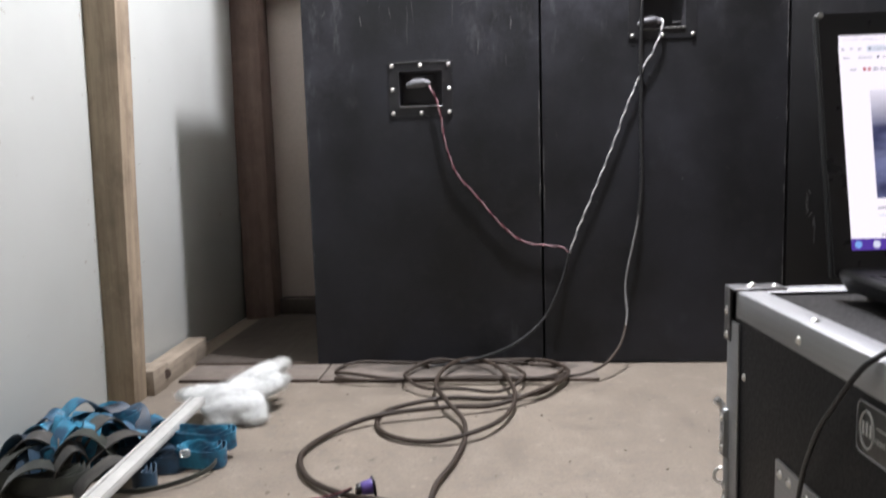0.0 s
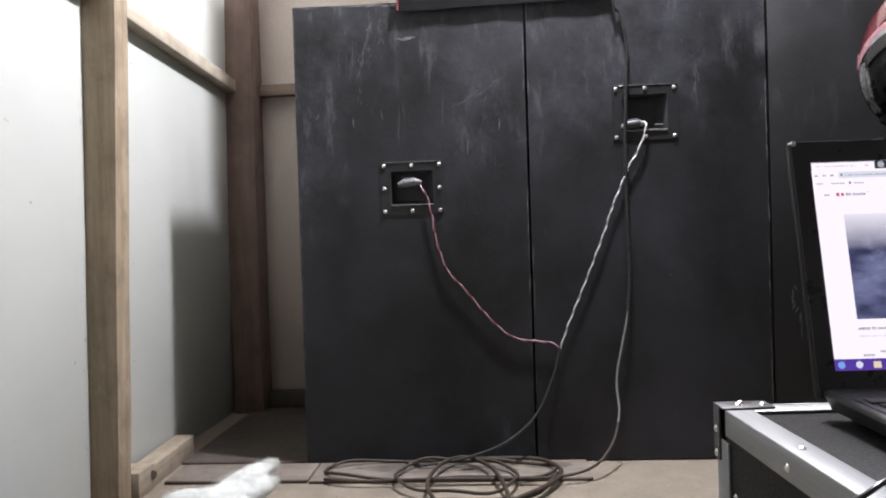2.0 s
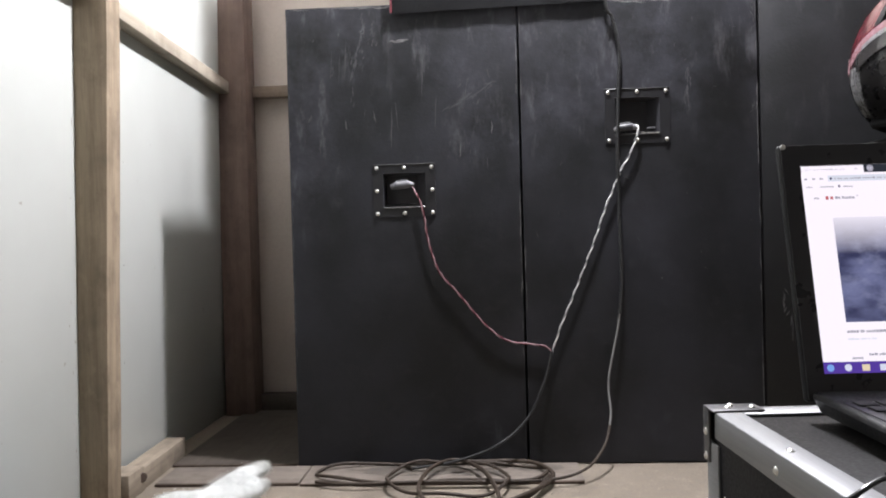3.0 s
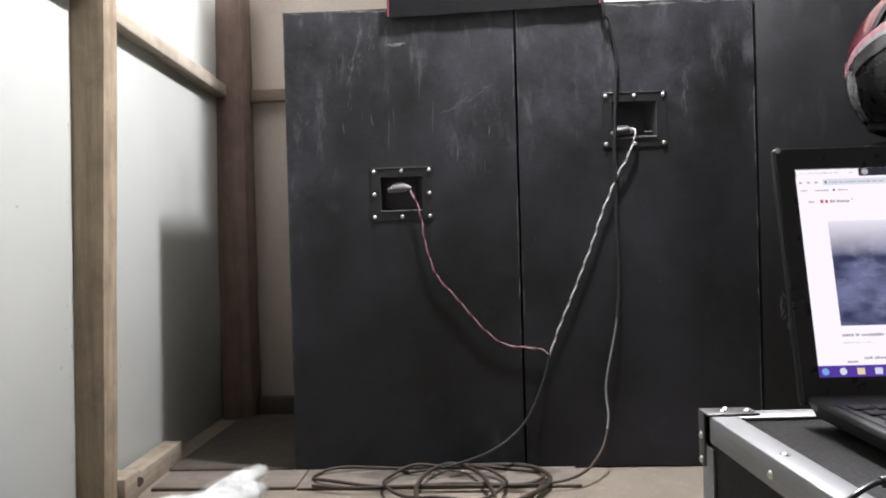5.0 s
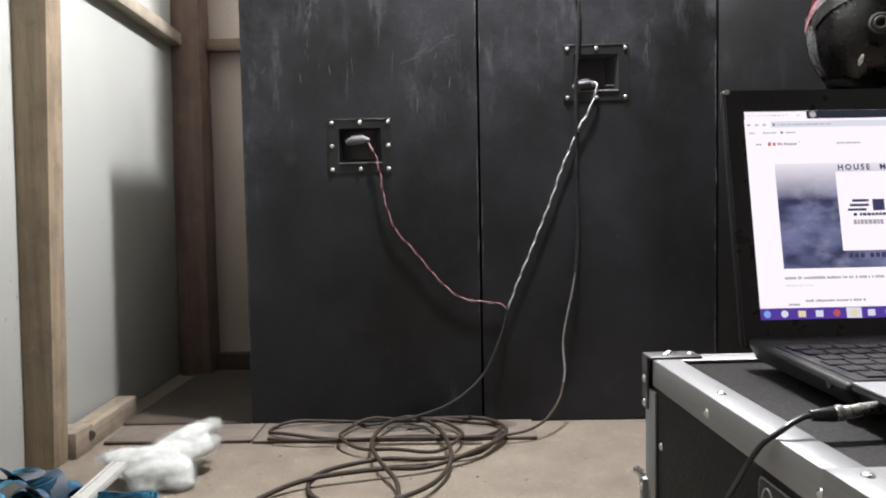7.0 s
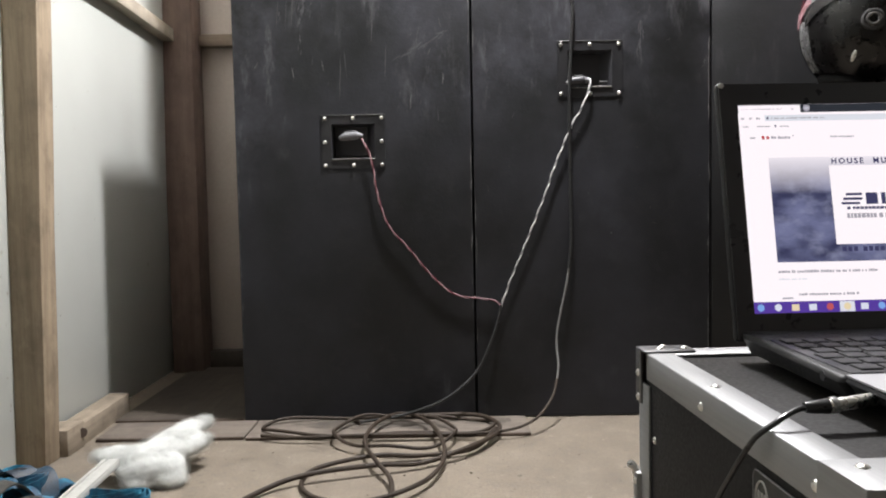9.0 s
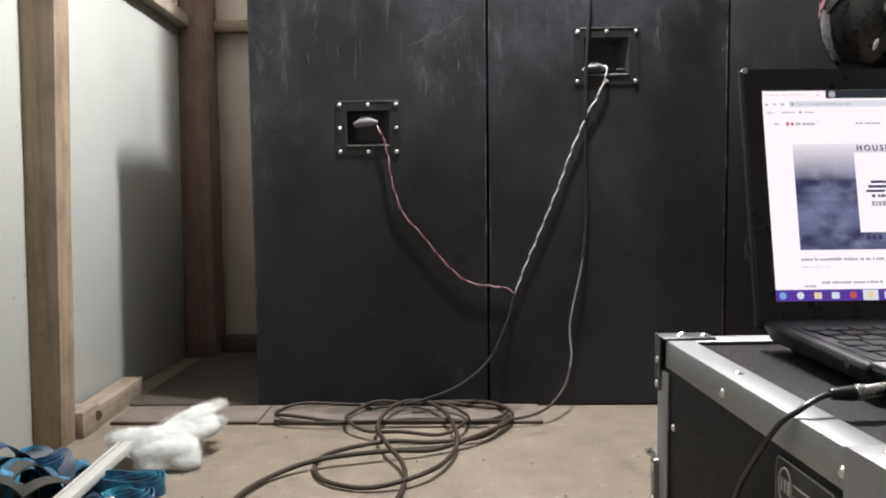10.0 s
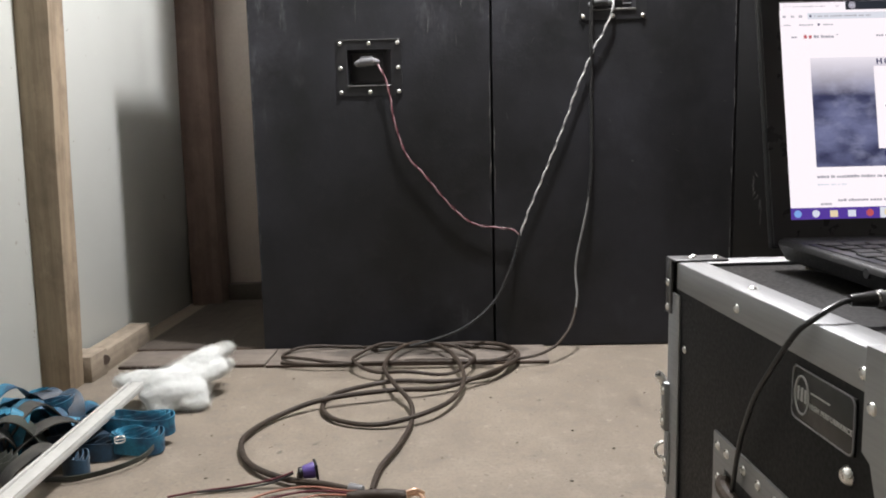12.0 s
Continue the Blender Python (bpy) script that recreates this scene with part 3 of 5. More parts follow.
def scratch_marks():
    """Pale gouges in the black paint: thin ragged slivers, mostly short and upright."""
    rnd, lift = random.Random(7), [0]
    host = bpy.data.objects["loudspeaker"].children[1]

    def sliver(x, z, n, w, tilt, mat=None):
        b = bmesh.new()
        lift[0] = (lift[0] + 1) % 40             # each a hair above the last, so that none share a plane
        m = pose(x, FRONT - 0.0001 - 0.000008 * lift[0], z, 0, tilt, 0)
        left, right = [], []
        for k in range(7):
            u = -1 + k / 3
            half = w * (1 - abs(u)) ** 0.6 * rnd.uniform(0.5, 1.2) + 0.0001
            off = w * rnd.uniform(-0.8, 0.8)
            left.append(b.verts.new(m @ Vector((off - half, 0, u * n))))
            right.append(b.verts.new(m @ Vector((off + half, 0, u * n))))
        for k in range(6):
            b.faces.new((left[k], right[k], right[k + 1], left[k + 1]))
        part("scratch", b, mat or SCRATCH, host)

    for k in range(20):
        x, z = rnd.uniform(-0.23, 0.28), 1.12 - 0.55 * rnd.random() ** 1.5
        if -0.07 < x < 0.11 and z < 0.77:
            continue
        sliver(x, z, rnd.uniform(0.003, 0.020), rnd.uniform(0.0004, 0.0011), rnd.gauss(4, 10))
    for cx, cz, n in ((-0.055, 1.045, 12), (-0.16, 0.985, 4), (-0.08, 0.93, 5), (0.19, 0.925, 3), (-0.18, 0.86, 4)):
        for k in range(n):
            sliver(cx + rnd.gauss(0, 0.012), cz + rnd.gauss(0, 0.028), rnd.uniform(0.003, 0.012), rnd.uniform(0.0006, 0.0018), rnd.gauss(14, 12))
    # a trail of rubs, a level scrape, a pale rub and a long slanting pale streak
    for k in range(26):
        u = k / 25
        sliver(TRAIL[0] + (TRAIL[2] - TRAIL[0]) * u + rnd.gauss(0, 0.004), TRAIL[1] + (TRAIL[3] - TRAIL[1]) * u + rnd.gauss(0, 0.005), rnd.uniform(0.005, 0.014), rnd.uniform(0.0010, 0.0028), rnd.gauss(16, 9), RUB)
    sliver(0.018, 1.047, 0.026, 0.0040, 86, EDGE_WEAR)
    for k in range(5):
        sliver(-0.179 + 0.0022 * k, 0.940 + rnd.gauss(0, 0.003), 0.020, 0.0016, 2, RUB)
    for k in range(14):
        u = k / 13
        sliver(0.136 + 0.108 * u + rnd.gauss(0, 0.004), 0.875 + 0.058 * u + rnd.gauss(0, 0.004), rnd.uniform(0.008, 0.020), rnd.uniform(0.0008, 0.0022), 60 + rnd.gauss(0, 8), RUB)
    for x, z, n, tilt in ((-0.117, 0.845, 0.013, -8), (-0.046, 0.862, 0.014, -9), (0.163, 0.772, 0.018, 4), (0.241, 0.827, 0.016, 2)):
        sliver(x, z, n, 0.0011, tilt, EDGE_WEAR)
    for k in range(9):
        sliver(rnd.uniform(-0.22, 0.26), rnd.uniform(0.80, 1.02), rnd.uniform(0.03, 0.055), rnd.uniform(0.0005, 0.0012), rnd.gauss(2, 3))
    host = bpy.data.objects["loudspeaker.001"].children[1]
    for k in range(9):
        sliver(0.712 + rnd.gauss(0, 0.004), 0.910 + rnd.gauss(0, 0.022), rnd.uniform(0.008, 0.020), rnd.uniform(0.0012, 0.0028), rnd.gauss(0, 5), RUB)
    for k in range(22):
        sliver(rnd.uniform(0.33, 0.86), 1.10 - 0.75 * rnd.random() ** 1.3, rnd.uniform(0.002, 0.010), rnd.uniform(0.0004, 0.0012), rnd.gauss(0, 40))
    for k in range(14):
        sliver(0.869 + rnd.gauss(0, 0.003), rnd.choice((1.10, 0.86, 1.06, 0.84)) + rnd.gauss(0, 0.012), rnd.uniform(0.003, 0.012), rnd.uniform(0.0008, 0.002), rnd.gauss(0, 20))
    host = bpy.data.objects["loudspeaker.002"].children[1]
    for k in range(7):
        sliver(GOUGE[0] + 0.003 * abs(k - 3) + rnd.gauss(0, 0.001), GOUGE[1] - 0.009 * k, 0.008, 0.0013, 12 * (k - 3), EDGE_WEAR)
    # these upright pale slivers stand in for a metal part on the panel
    for k in range(5):
        sliver(0.945 + rnd.gauss(0, 0.0015), 0.33 + rnd.gauss(0, 0.02), 0.014, 0.0014, rnd.gauss(0, 5))
    # paint rubbed off along the upright edges
    for name, x, n in (("loudspeaker", -0.2575, 22), ("loudspeaker", 0.3040, 16), ("loudspeaker.001", 0.8760, 30), ("loudspeaker.001", 0.3145, 10)):
        host = bpy.data.objects[name].children[1]
        for k in range(n):
            sliver(x + rnd.gauss(0, 0.0007), rnd.uniform(0.15, 1.11), rnd.uniform(0.004, 0.030), rnd.uniform(0.0004, 0.0012), rnd.gauss(0, 1.5), EDGE_WEAR)
    # paint rubbed off along the top edges; the slivers also paint in the lamp-caught bevel
    for name, x0, x1, z in (("loudspeaker", -0.255, 0.0, 1.132), ("loudspeaker.001", 0.53, 0.87, 1.120)):
        host = bpy.data.objects[name].children[1]
        for k in range(16):
            sliver(rnd.uniform(x0, x1), z + rnd.gauss(0, 0.0015), rnd.uniform(0.008, 0.035), rnd.uniform(0.0006, 0.002), 90 + rnd.gauss(0, 2), EDGE_WEAR)


GOUGE = (0.926, 0.410)
TRAIL = (-0.062, 1.100, -0.102, 0.961)
RUB = material("rubbed_paint", (0.075, 0.073, 0.080), (0.030, 0.030, 0.034), 0.7, grain=220, patch=50, amount=0.9, relief=0)
EDGE_WEAR = material("worn_bare_edge", (0.15, 0.145, 0.145), (0.07, 0.068, 0.068), 0.7, grain=180, patch=60, amount=0.9, relief=0)
SCRATCH = material("scraped_paint", (0.075, 0.073, 0.075), (0.03, 0.03, 0.032), 0.7, grain=180, patch=60, amount=0.9, relief=0)
scratch_marks()


def covered_box():
    """A black box on top of the cabinets, under a cover whose hem hangs over their edge."""
    t = thing("covered_box", (0.26, 1.9, 1.14), "black padded box with red piping standing on the loudspeakers", "equipment box")
    part("body", box((0.004, 1.690, 1.1405), (0.514, 2.15, 1.78), 0.012), COVER, t)
    hem = bmesh.new()
    cols, rows = 26, 5
    g = [[hem.verts.new((0.002 + 0.514 * i / cols, FRONT - 0.0085 - 0.0008 * math.sin(i * 0.9) - 0.001 * j / rows, 1.165 - (0.055 - 0.010 * i / cols + 0.0004 * math.sin(i * 0.5)) * j / rows)) for j in range(rows + 1)] for i in range(cols + 1)]
    for i in range(cols):
        for j in range(rows):
            hem.faces.new((g[i][j], g[i][j + 1], g[i + 1][j + 1], g[i + 1][j]))
    bmesh.ops.solidify(hem, geom=hem.faces[:], thickness=-0.006)
    part("hem", hem, COVER, t, "black hem hanging over the edge")
    for x in (0.0025, 0.5155):
        part("piping", tube(smooth_line([(x, FRONT - 0.010, 1.55), (x, FRONT - 0.010, 1.18), (x, FRONT - 0.0115, 1.112 + 0.010 * x / 0.515)], 6), 0.0024), PIPING, t, "red piping")


covered_box()


# ---- wiring ----
def speaker_plug(x, z, tilt, mat, label, group):
    t = thing("speaker_plug", (x, FRONT + 0.002, z), label, "plug", group)
    m = pose(x, FRONT + 0.001, z, 0, tilt, 0)
    b = rod((-0.020, 0, 0), (0.014, 0, 0), 0.0098, bevel=0.002, seg=20)
    for k in range(5):
        rod((-0.017 + 0.006 * k, 0, 0), (-0.0145 + 0.006 * k, 0, 0), 0.0104, bm=b, seg=20)
    bmesh.ops.transform(b, matrix=m, verts=b.verts[:])
    part("shell", b, mat, t)
    part("collar", merged(rod((0.013, 0, 0), (0.026, 0, -0.004), 0.0082, 0.0045, bevel=0.001), None, m), GREY_PLUG, t)
    part("nose", merged(rod((-0.031, 0.002, -0.003), (-0.0195, 0, 0), 0.0058, 0.0088, bevel=0.001), None, m), GREY_PLUG, t)
    part("latch_tab", merged(box((-0.016, -0.004, 0.0095), (0.010, 0.004, 0.0125), 0.001), None, m), GREY_PLUG, t, "pale grey latch tab")
    return t


speaker_plug(0.020, 0.694, -6, GREY_PLUG, "grey plastic speaker plug in a recessed jack plate", "speaker plugs")
speaker_plug(0.566, 0.815, -6, DISH, "dark speaker plug with a pale latch in the jack plate", "speaker plugs")
plate = next(c for c in bpy.data.objects["loudspeaker.001"].children if c.name.startswith("jack_plate"))
part("contact_bar", box((0.600, FRONT - 0.004, 0.797), (0.644, FRONT + 0.001, 0.8015), 0.0012), STEEL, plate, "shiny metal bar")
part("contact_bar", box((0.617, FRONT + 0.006, 0.812), (0.636, FRONT + 0.010, 0.8145), 0.0008), GREY_PLUG, plate, "short metal bar")
part("contact_stud", rod((0.547, FRONT + 0.004, 0.832), (0.547, FRONT - 0.004, 0.832), 0.0018, bevel=0.0004), STEEL, plate)
part("contact_stud", rod((0.547, FRONT + 0.004, 0.806), (0.547, FRONT - 0.004, 0.806), 0.0018, bevel=0.0004), STEEL, plate)


def twisted_pair(points, mats, label):
    line = smooth_line(points, 24)
    t = thing("twisted_pair", points[-1], label, "wire", "speaker wires")
    for k, (mat, name) in enumerate(zip(mats, ("strand", "strand"))):
        part(name, tube(twisted(line, 0.0014, 0.046, math.pi * k), 0.0017 - 0.0003 * k, seg=8), mat, t)


Y1 = FRONT - 0.009
twisted_pair([(0.042, FRONT, 0.688), (0.054, FRONT - 0.009, 0.668), (0.062, Y1, 0.648), (0.070, Y1, 0.613), (0.079, Y1, 0.551), (0.104, Y1, 0.477), (0.146, Y1, 0.427), (0.209, Y1, 0.350),
              (0.261, Y1, 0.308), (0.319, Y1, 0.297), (0.352, Y1, 0.292), (0.371, Y1, 0.279)], (WIRE_PINK, WIRE_RED), "twisted dark red and pink wire hanging from a jack plate")
twisted_pair([(0.586, FRONT, 0.820), (0.592, FRONT - 0.009, 0.806), (0.571, Y1, 0.750), (0.551, Y1, 0.717), (0.509, Y1, 0.623), (0.480, Y1, 0.543), (0.430, Y1, 0.421),
              (0.395, Y1, 0.340), (0.372, Y1, 0.276)], (WIRE_WHITE, GREY_PLUG), "twisted white and black wire hanging from a jack plate")


def cable(name, points, r, mat, label, group="", steps=12):
    t = thing(name, points[-1], label, "cable", group)
    part("jacket", tube(smooth_line(points, steps), r), mat, t)
    return t


def oval(cx, cy, rx, ry, turn, z, start, sweep, n, drift=0.0):
    """Points along part of an oval lying on the floor, slightly uneven."""
    out = []
    for i in range(n + 1):
        a = radians(start + sweep * i / n)
        x, y = rx * math.cos(a), ry * math.sin(a)
        c, s = math.cos(radians(turn)), math.sin(radians(turn))
        out.append((cx + c * x - s * y + drift * i / n, cy + s * x + c * y + 0.006 * math.sin(3 * a + cx), z + 0.004 * math.sin(5 * a + cy)))
    return out


# feed that runs from the splice to the floor and round the back of the coil
feed = [(0.371, 1.641, 0.280), (0.368, 1.640, 0.262), (0.351, 1.634, 0.206), (0.308, 1.620, 0.122), (0.233, 1.595, 0.064), (0.137, 1.590, 0.030), (0.030, 1.585, 0.014)]
cable("feed_cord", feed, 0.0036, CORD, "black cord hanging from the wire splice to the floor", "floor cables")
cable("speaker_cable", feed[-1:] + oval(0.075, 1.560, 0.272, 0.078, -2, 0.014, 110, 372, 26), 0.0038, RUBBER, "dark rubber speaker cable looped flat on the floor", "floor cables")
# cord that drops past the second plate and joins the coil
cable("long_cord", [(0.519, 1.643, 1.36), (0.521, 1.638, 1.119), (0.536, 1.642, 1.079), (0.551, 1.643, 0.998), (0.546, 1.642, 0.891), (0.541, 1.640, 0.770), (0.542, 1.642, 0.582),
                    (0.543, 1.640, 0.447), (0.536, 1.637, 0.366)], 0.0042, CORD, "thin black cord hanging before the loudspeakers", "floor cables")
drop = [(0.5365, 1.639, 0.370), (0.529, 1.637, 0.326), (0.508, 1.632, 0.231), (0.503, 1.628, 0.185), (0.505, 1.614, 0.137), (0.500, 1.604, 0.105), (0.488, 1.580, 0.076), (0.466, 1.545, 0.054),
        (0.436, 1.510, 0.036), (0.392, 1.485, 0.024), (0.330, 1.475, 0.018), (0.254, 1.474, 0.016)]
# same cord further down, its highlight put in as a pale colour
cable("grey_cord", drop[:6], 0.0028, GLINT_CORD, "length of thin cord running down to the floor, coloured pale for its lamp glint", "floor cables")
cable("dusty_cord", drop[5:], 0.0032, RUBBER, "dusty brown cord curving onto the floor into the coil", "floor cables")
cable("speaker_cable", [(0.30, 1.484, 0.012), (0.254, 1.480, 0.014), (0.072, 1.478, 0.016), (-0.10, 1.475, 0.014), (-0.185, 1.50, 0.012)], 0.0038, RUBBER, "dark rubber speaker cable lying along the boards", "floor cables")
cable("speaker_cable", oval(0.118, 1.490, 0.140, 0.122, -22, 0.022, 150, 376, 28), 0.0038, RUBBER, "dark rubber speaker cable coiled on the concrete", "floor cables")
near_loop = [(0.345, 1.500, 0.02), (0.290, 1.385, 0.012), (0.184, 1.352, 0.010), (0.085, 1.338, 0.016), (-0.024, 1.292, 0.008), (-0.040, 1.212, 0.008), (-0.004, 1.142, 0.008), (0.074, 1.113, 0.008),
             (0.159, 1.142, 0.018), (0.212, 1.229, 0.018), (0.230, 1.350, 0.024), (0.197, 1.520, 0.028), (0.131, 1.618, 0.024), (0.078, 1.535, 0.03), (0.060, 1.404, 0.028),
             (0.090, 1.292, 0.026), (0.127, 1.205, 0.018), (0.135, 1.123, 0.010), (0.121, 1.020, 0.009), (0.099, 0.932, 0.009), (0.094, 0.850, 0.009)]
cable("speaker_cable", near_loop, 0.0046, RUBBER, "thick dark rubber cable in loops across the floor", "floor cables")
front_loop = [(0.08, 1.628, 0.012), (0.20, 1.630, 0.016), (0.305, 1.610, 0.02), (0.352, 1.540, 0.02), (0.345, 1.470, 0.018), (0.286, 1.371, 0.022), (0.185, 1.301, 0.012), (0.090, 1.268, 0.020), (-0.037, 1.226, 0.018), (-0.111, 1.166, 0.009), (-0.146, 1.072, 0.009),
              (-0.135, 1.002, 0.009), (-0.098, 0.938, 0.009), (-0.037, 0.893, 0.009), (0.018, 0.876, 0.009), (0.066, 0.852, 0.010)]
cable("speaker_cable", front_loop, 0.0049, RUBBER, "thick dark rubber cable curving towards its cut end", "floor cables")


def cable_end():
    """Where the thick cables end: taped joint, silver tip and bare copper ends."""
    t = thing("cable_joint", (0.12, 0.83, 0), "black taped cable joint with bare copper ends", "cable joint")
    b = tube(smooth_line([(0.064, 0.822, 0.012), (0.10, 0.824, 0.015), (0.145, 0.826, 0.012)], 8), 0.0085, seg=14)
    for v in b.verts:
        v.co += 0.0015 * noise.noise_vector(v.co * 80)
    part("tape", b, RUBBER, t)
    part("tip", rod((0.062, 0.855, 0.011), (0.082, 0.848, 0.012), 0.0085, 0.006, bevel=0.001), GREY_PLUG, t, "grey end ferrule")
    rnd = random.Random(3)
    for k in range(5):
        y, z = 0.824 + rnd.uniform(-0.008, 0.008), 0.016 + rnd.uniform(-0.006, 0.009)
        part("copper_end", tube(smooth_line([(0.146, y, z), (0.158, y + 0.002, z + 0.003), (0.170, y - 0.004 + 0.004 * k, z - 0.005)], 5), 0.0022, seg=7), COPPER, t, "bare copper strands")


cable_end()


def purple_jack():
    t = thing("panel_jack", (-0.005, 0.915, 0), "small purple plastic jack with a black flange on the cable", "jack")
    a, b = Vector((-0.013, 0.893, 0.0190)), Vector((0.004, 0.899, 0.0205))
    w = (b - a).normalized()
    part("barrel", rod(a, b, 0.0092, 0.0125, bevel=0.002, seg=22), PURPLE, t)
    part("flange", box((-0.0125, -0.0125, 0), (0.0125, 0.0125, 0.004), 0.0018, m=Matrix.Translation(b) @ w.to_track_quat("Z", "Y").to_matrix().to_4x4()), PLASTIC, t, "square black flange")
    part("end_cap", rod(a - w * 0.006, a, 0.0085, bevel=0.001, seg=18), PLASTIC, t)
    for k in (-1, 1):
        part("terminal", box((-0.001, -0.0025, -0.006), (0.0006, 0.0025, 0.006), 0.0004, m=Matrix.Translation(a - w * 0.007 + Vector((0, 0.003 * k, -0.002)))), STEEL, t, "shiny solder terminal")


purple_jack()
for pts, mat, words in (
        ([(-0.026, 0.889, 0.022), (-0.055, 0.886, 0.012), (-0.10, 0.880, 0.006), (-0.16, 0.866, 0.004), (-0.20, 0.850, 0.004)], WIRE_RED, "thin dark red wire"),
        ([(-0.026, 0.888, 0.020), (-0.060, 0.882, 0.008), (-0.11, 0.872, 0.004), (-0.172, 0.864, 0.004)], CORD, "thin black wire"),
        ([(-0.09, 0.83, 0.003), (-0.05, 0.858, 0.006), (0.0, 0.868, 0.008), (0.05, 0.852, 0.010), (0.085, 0.838, 0.014)], WIRE_ORANGE, "thin orange wire"),
        ([(-0.085, 0.815, 0.003), (-0.03, 0.850, 0.005), (0.02, 0.856, 0.007), (0.08, 0.834, 0.012)], WIRE_RED, "thin dark red wire"),
        ([(-0.05, 0.80, 0.003), (0.0, 0.842, 0.004), (0.04, 0.846, 0.006), (0.085, 0.830, 0.010)], WIRE_ORANGE, "thin orange wire")):
    cable("loose_wire", pts, 0.0017, mat, words + " loose on the concrete", "loose wires", 8)


# ---- strap pile, batten and wadding ----
def strap(points, mat, label, width=0.042, across=(0, 0, 1), closed=False, base=None, steps=8):
    t = thing("webbing_strap", base or tuple(points[0]), label, "strap", "pile of straps")
    line = smooth_line(points, steps, closed)
    part("webbing", band(line, across, width, 0.0022, closed=closed), mat, t)
    return t


def folded_loops(cx, cy, rx, ry, turn, z, layers, mat, label, lean=0.15):
    """A strap folded on edge into several nested flat loops."""
    t = thing("webbing_strap", (cx, cy, z), label, "strap", "pile of straps")
    c, s = math.cos(radians(turn)), math.sin(radians(turn))
    for k in range(layers):
        pts = []
        for i in range(16):
            a = math.tau * i / 16
            ex = math.copysign(abs(math.cos(a)) ** 0.75, math.cos(a)) * (rx - 0.007 * k)
            ey = math.copysign(abs(math.sin(a)) ** 0.9, math.sin(a)) * (ry - 0.0045 * k)
            pts.append((cx + c * ex - s * ey, cy + s * ex + c * ey, z + 0.016 + 0.004 * math.sin(2 * a + k) + 0.002 * k))
        part("fold", band(smooth_line(pts, 5, True), (lean * -s, lean * c, 1), 0.028, 0.0022, closed=True), mat, t)
    return t


def arch(x0, y0, x1, y1, h, mat, label, width=0.042, z=0.003, twist=0.0):
    """A strap that bows up between two points, its width level."""
    a, b = Vector((x0, y0, z)), Vector((x1, y1, z))
    side = (b - a).cross(Vector((0, 0, 1))).normalized()
    pts = [a + (b - a) * u + Vector((0, 0, h * math.sin(math.pi * u) ** 0.7)) + side * 0.012 * math.sin(5 * u) for u in (0, 0.12, 0.3, 0.5, 0.7, 0.88, 1)]
    w0 = radians(twist)
    return strap(pts, mat, label, width, lambda u: side * math.cos(w0 * (u - 0.3)) + Vector((0, 0, math.sin(w0 * (u - 0.3)))), base=tuple(a))


folded_loops(-0.330, 1.062, 0.062, 0.022, 3, 0.019, 4, CYAN, "bright cyan strap folded in flat loops on the pile")
folded_loops(-0.316, 1.022, 0.044, 0.024, 8, 0.004, 5, CYAN, "cyan webbing strap folded on edge on the floor")
folded_loops(-0.376, 0.998, 0.040, 0.018, 20, 0.001, 4, NAVY, "dark blue strap folded flat before the cyan one")
folded_loops(-0.392, 1.075, 0.060, 0.024, -14, 0.003, 4, NAVY, "dark blue strap folded on the floor")
folded_loops(-0.455, 1.145, 0.050, 0.022, -18, 0.003, 3, CYAN, "cyan strap folded behind the pile")
folded_loops(-0.540, 1.095, 0.060, 0.034, 24, 0.026, 5, CYAN, "cyan strap in loose loops against the wall")
folded_loops(-0.580, 1.045, 0.040, 0.060, 8, 0.002, 4, NAVY, "dark blue strap coiled loosely by the wall")
folded_loops(-0.505, 1.110, 0.052, 0.030, -35, 0.040, 3, CYAN, "cyan strap turned over the pile")
folded_loops(-0.440, 1.000, 0.055, 0.028, 30, 0.002, 3, NAVY, "dark blue strap folded under the batten")
folded_loops(-0.530, 0.930, 0.060, 0.034, 15, 0.002, 4, OLIVE, "dark olive strap folded on the floor")
folded_loops(-0.600, 0.945, 0.030, 0.050, 20, 0.012, 4, OLIVE, "dark olive strap coiled by the wall")
folded_loops(-0.373, 0.935, 0.018, 0.020, 25, 0.002, 3, NAVY, "dark teal strap rolled up small")
arch(-0.520, 0.960, -0.450, 1.075, 0.086, GREY, "grey webbing strap bowed up in an arch", 0.036)
arch(-0.505, 0.955, -0.400, 1.070, 0.058, GREY, "grey webbing strap lying across the pile", 0.036)
arch(-0.600, 1.020, -0.520, 1.130, 0.098, CYAN, "cyan webbing strap bowed over the pile", 0.036)
arch(-0.570, 0.985, -0.500, 1.075, 0.070, CYAN, "cyan webbing strap bowed over the pile", 0.030)
arch(-0.545, 1.140, -0.470, 1.080, 0.078, NAVY, "dark blue strap bowed over the pile", 0.036)
arch(-0.480, 1.120, -0.425, 1.165, 0.040, CYAN, "cyan strap bent over the pile", 0.036)
arch(-0.620, 0.900, -0.530, 1.000, 0.068, OLIVE, "dark olive strap bowed over the pile", 0.036)
arch(-0.420, 0.985, -0.350, 1.045, 0.036, NAVY, "dark blue strap crossing the pile", 0.036)
arch(-0.470, 0.900, -0.400, 0.985, 0.040, GREY, "grey webbing strap end on the floor", 0.036)
arch(-0.585, 0.880, -0.490, 0.925, 0.050, OLIVE, "dark olive strap end bowed on the floor", 0.036)
rnd_strap = random.Random(21)
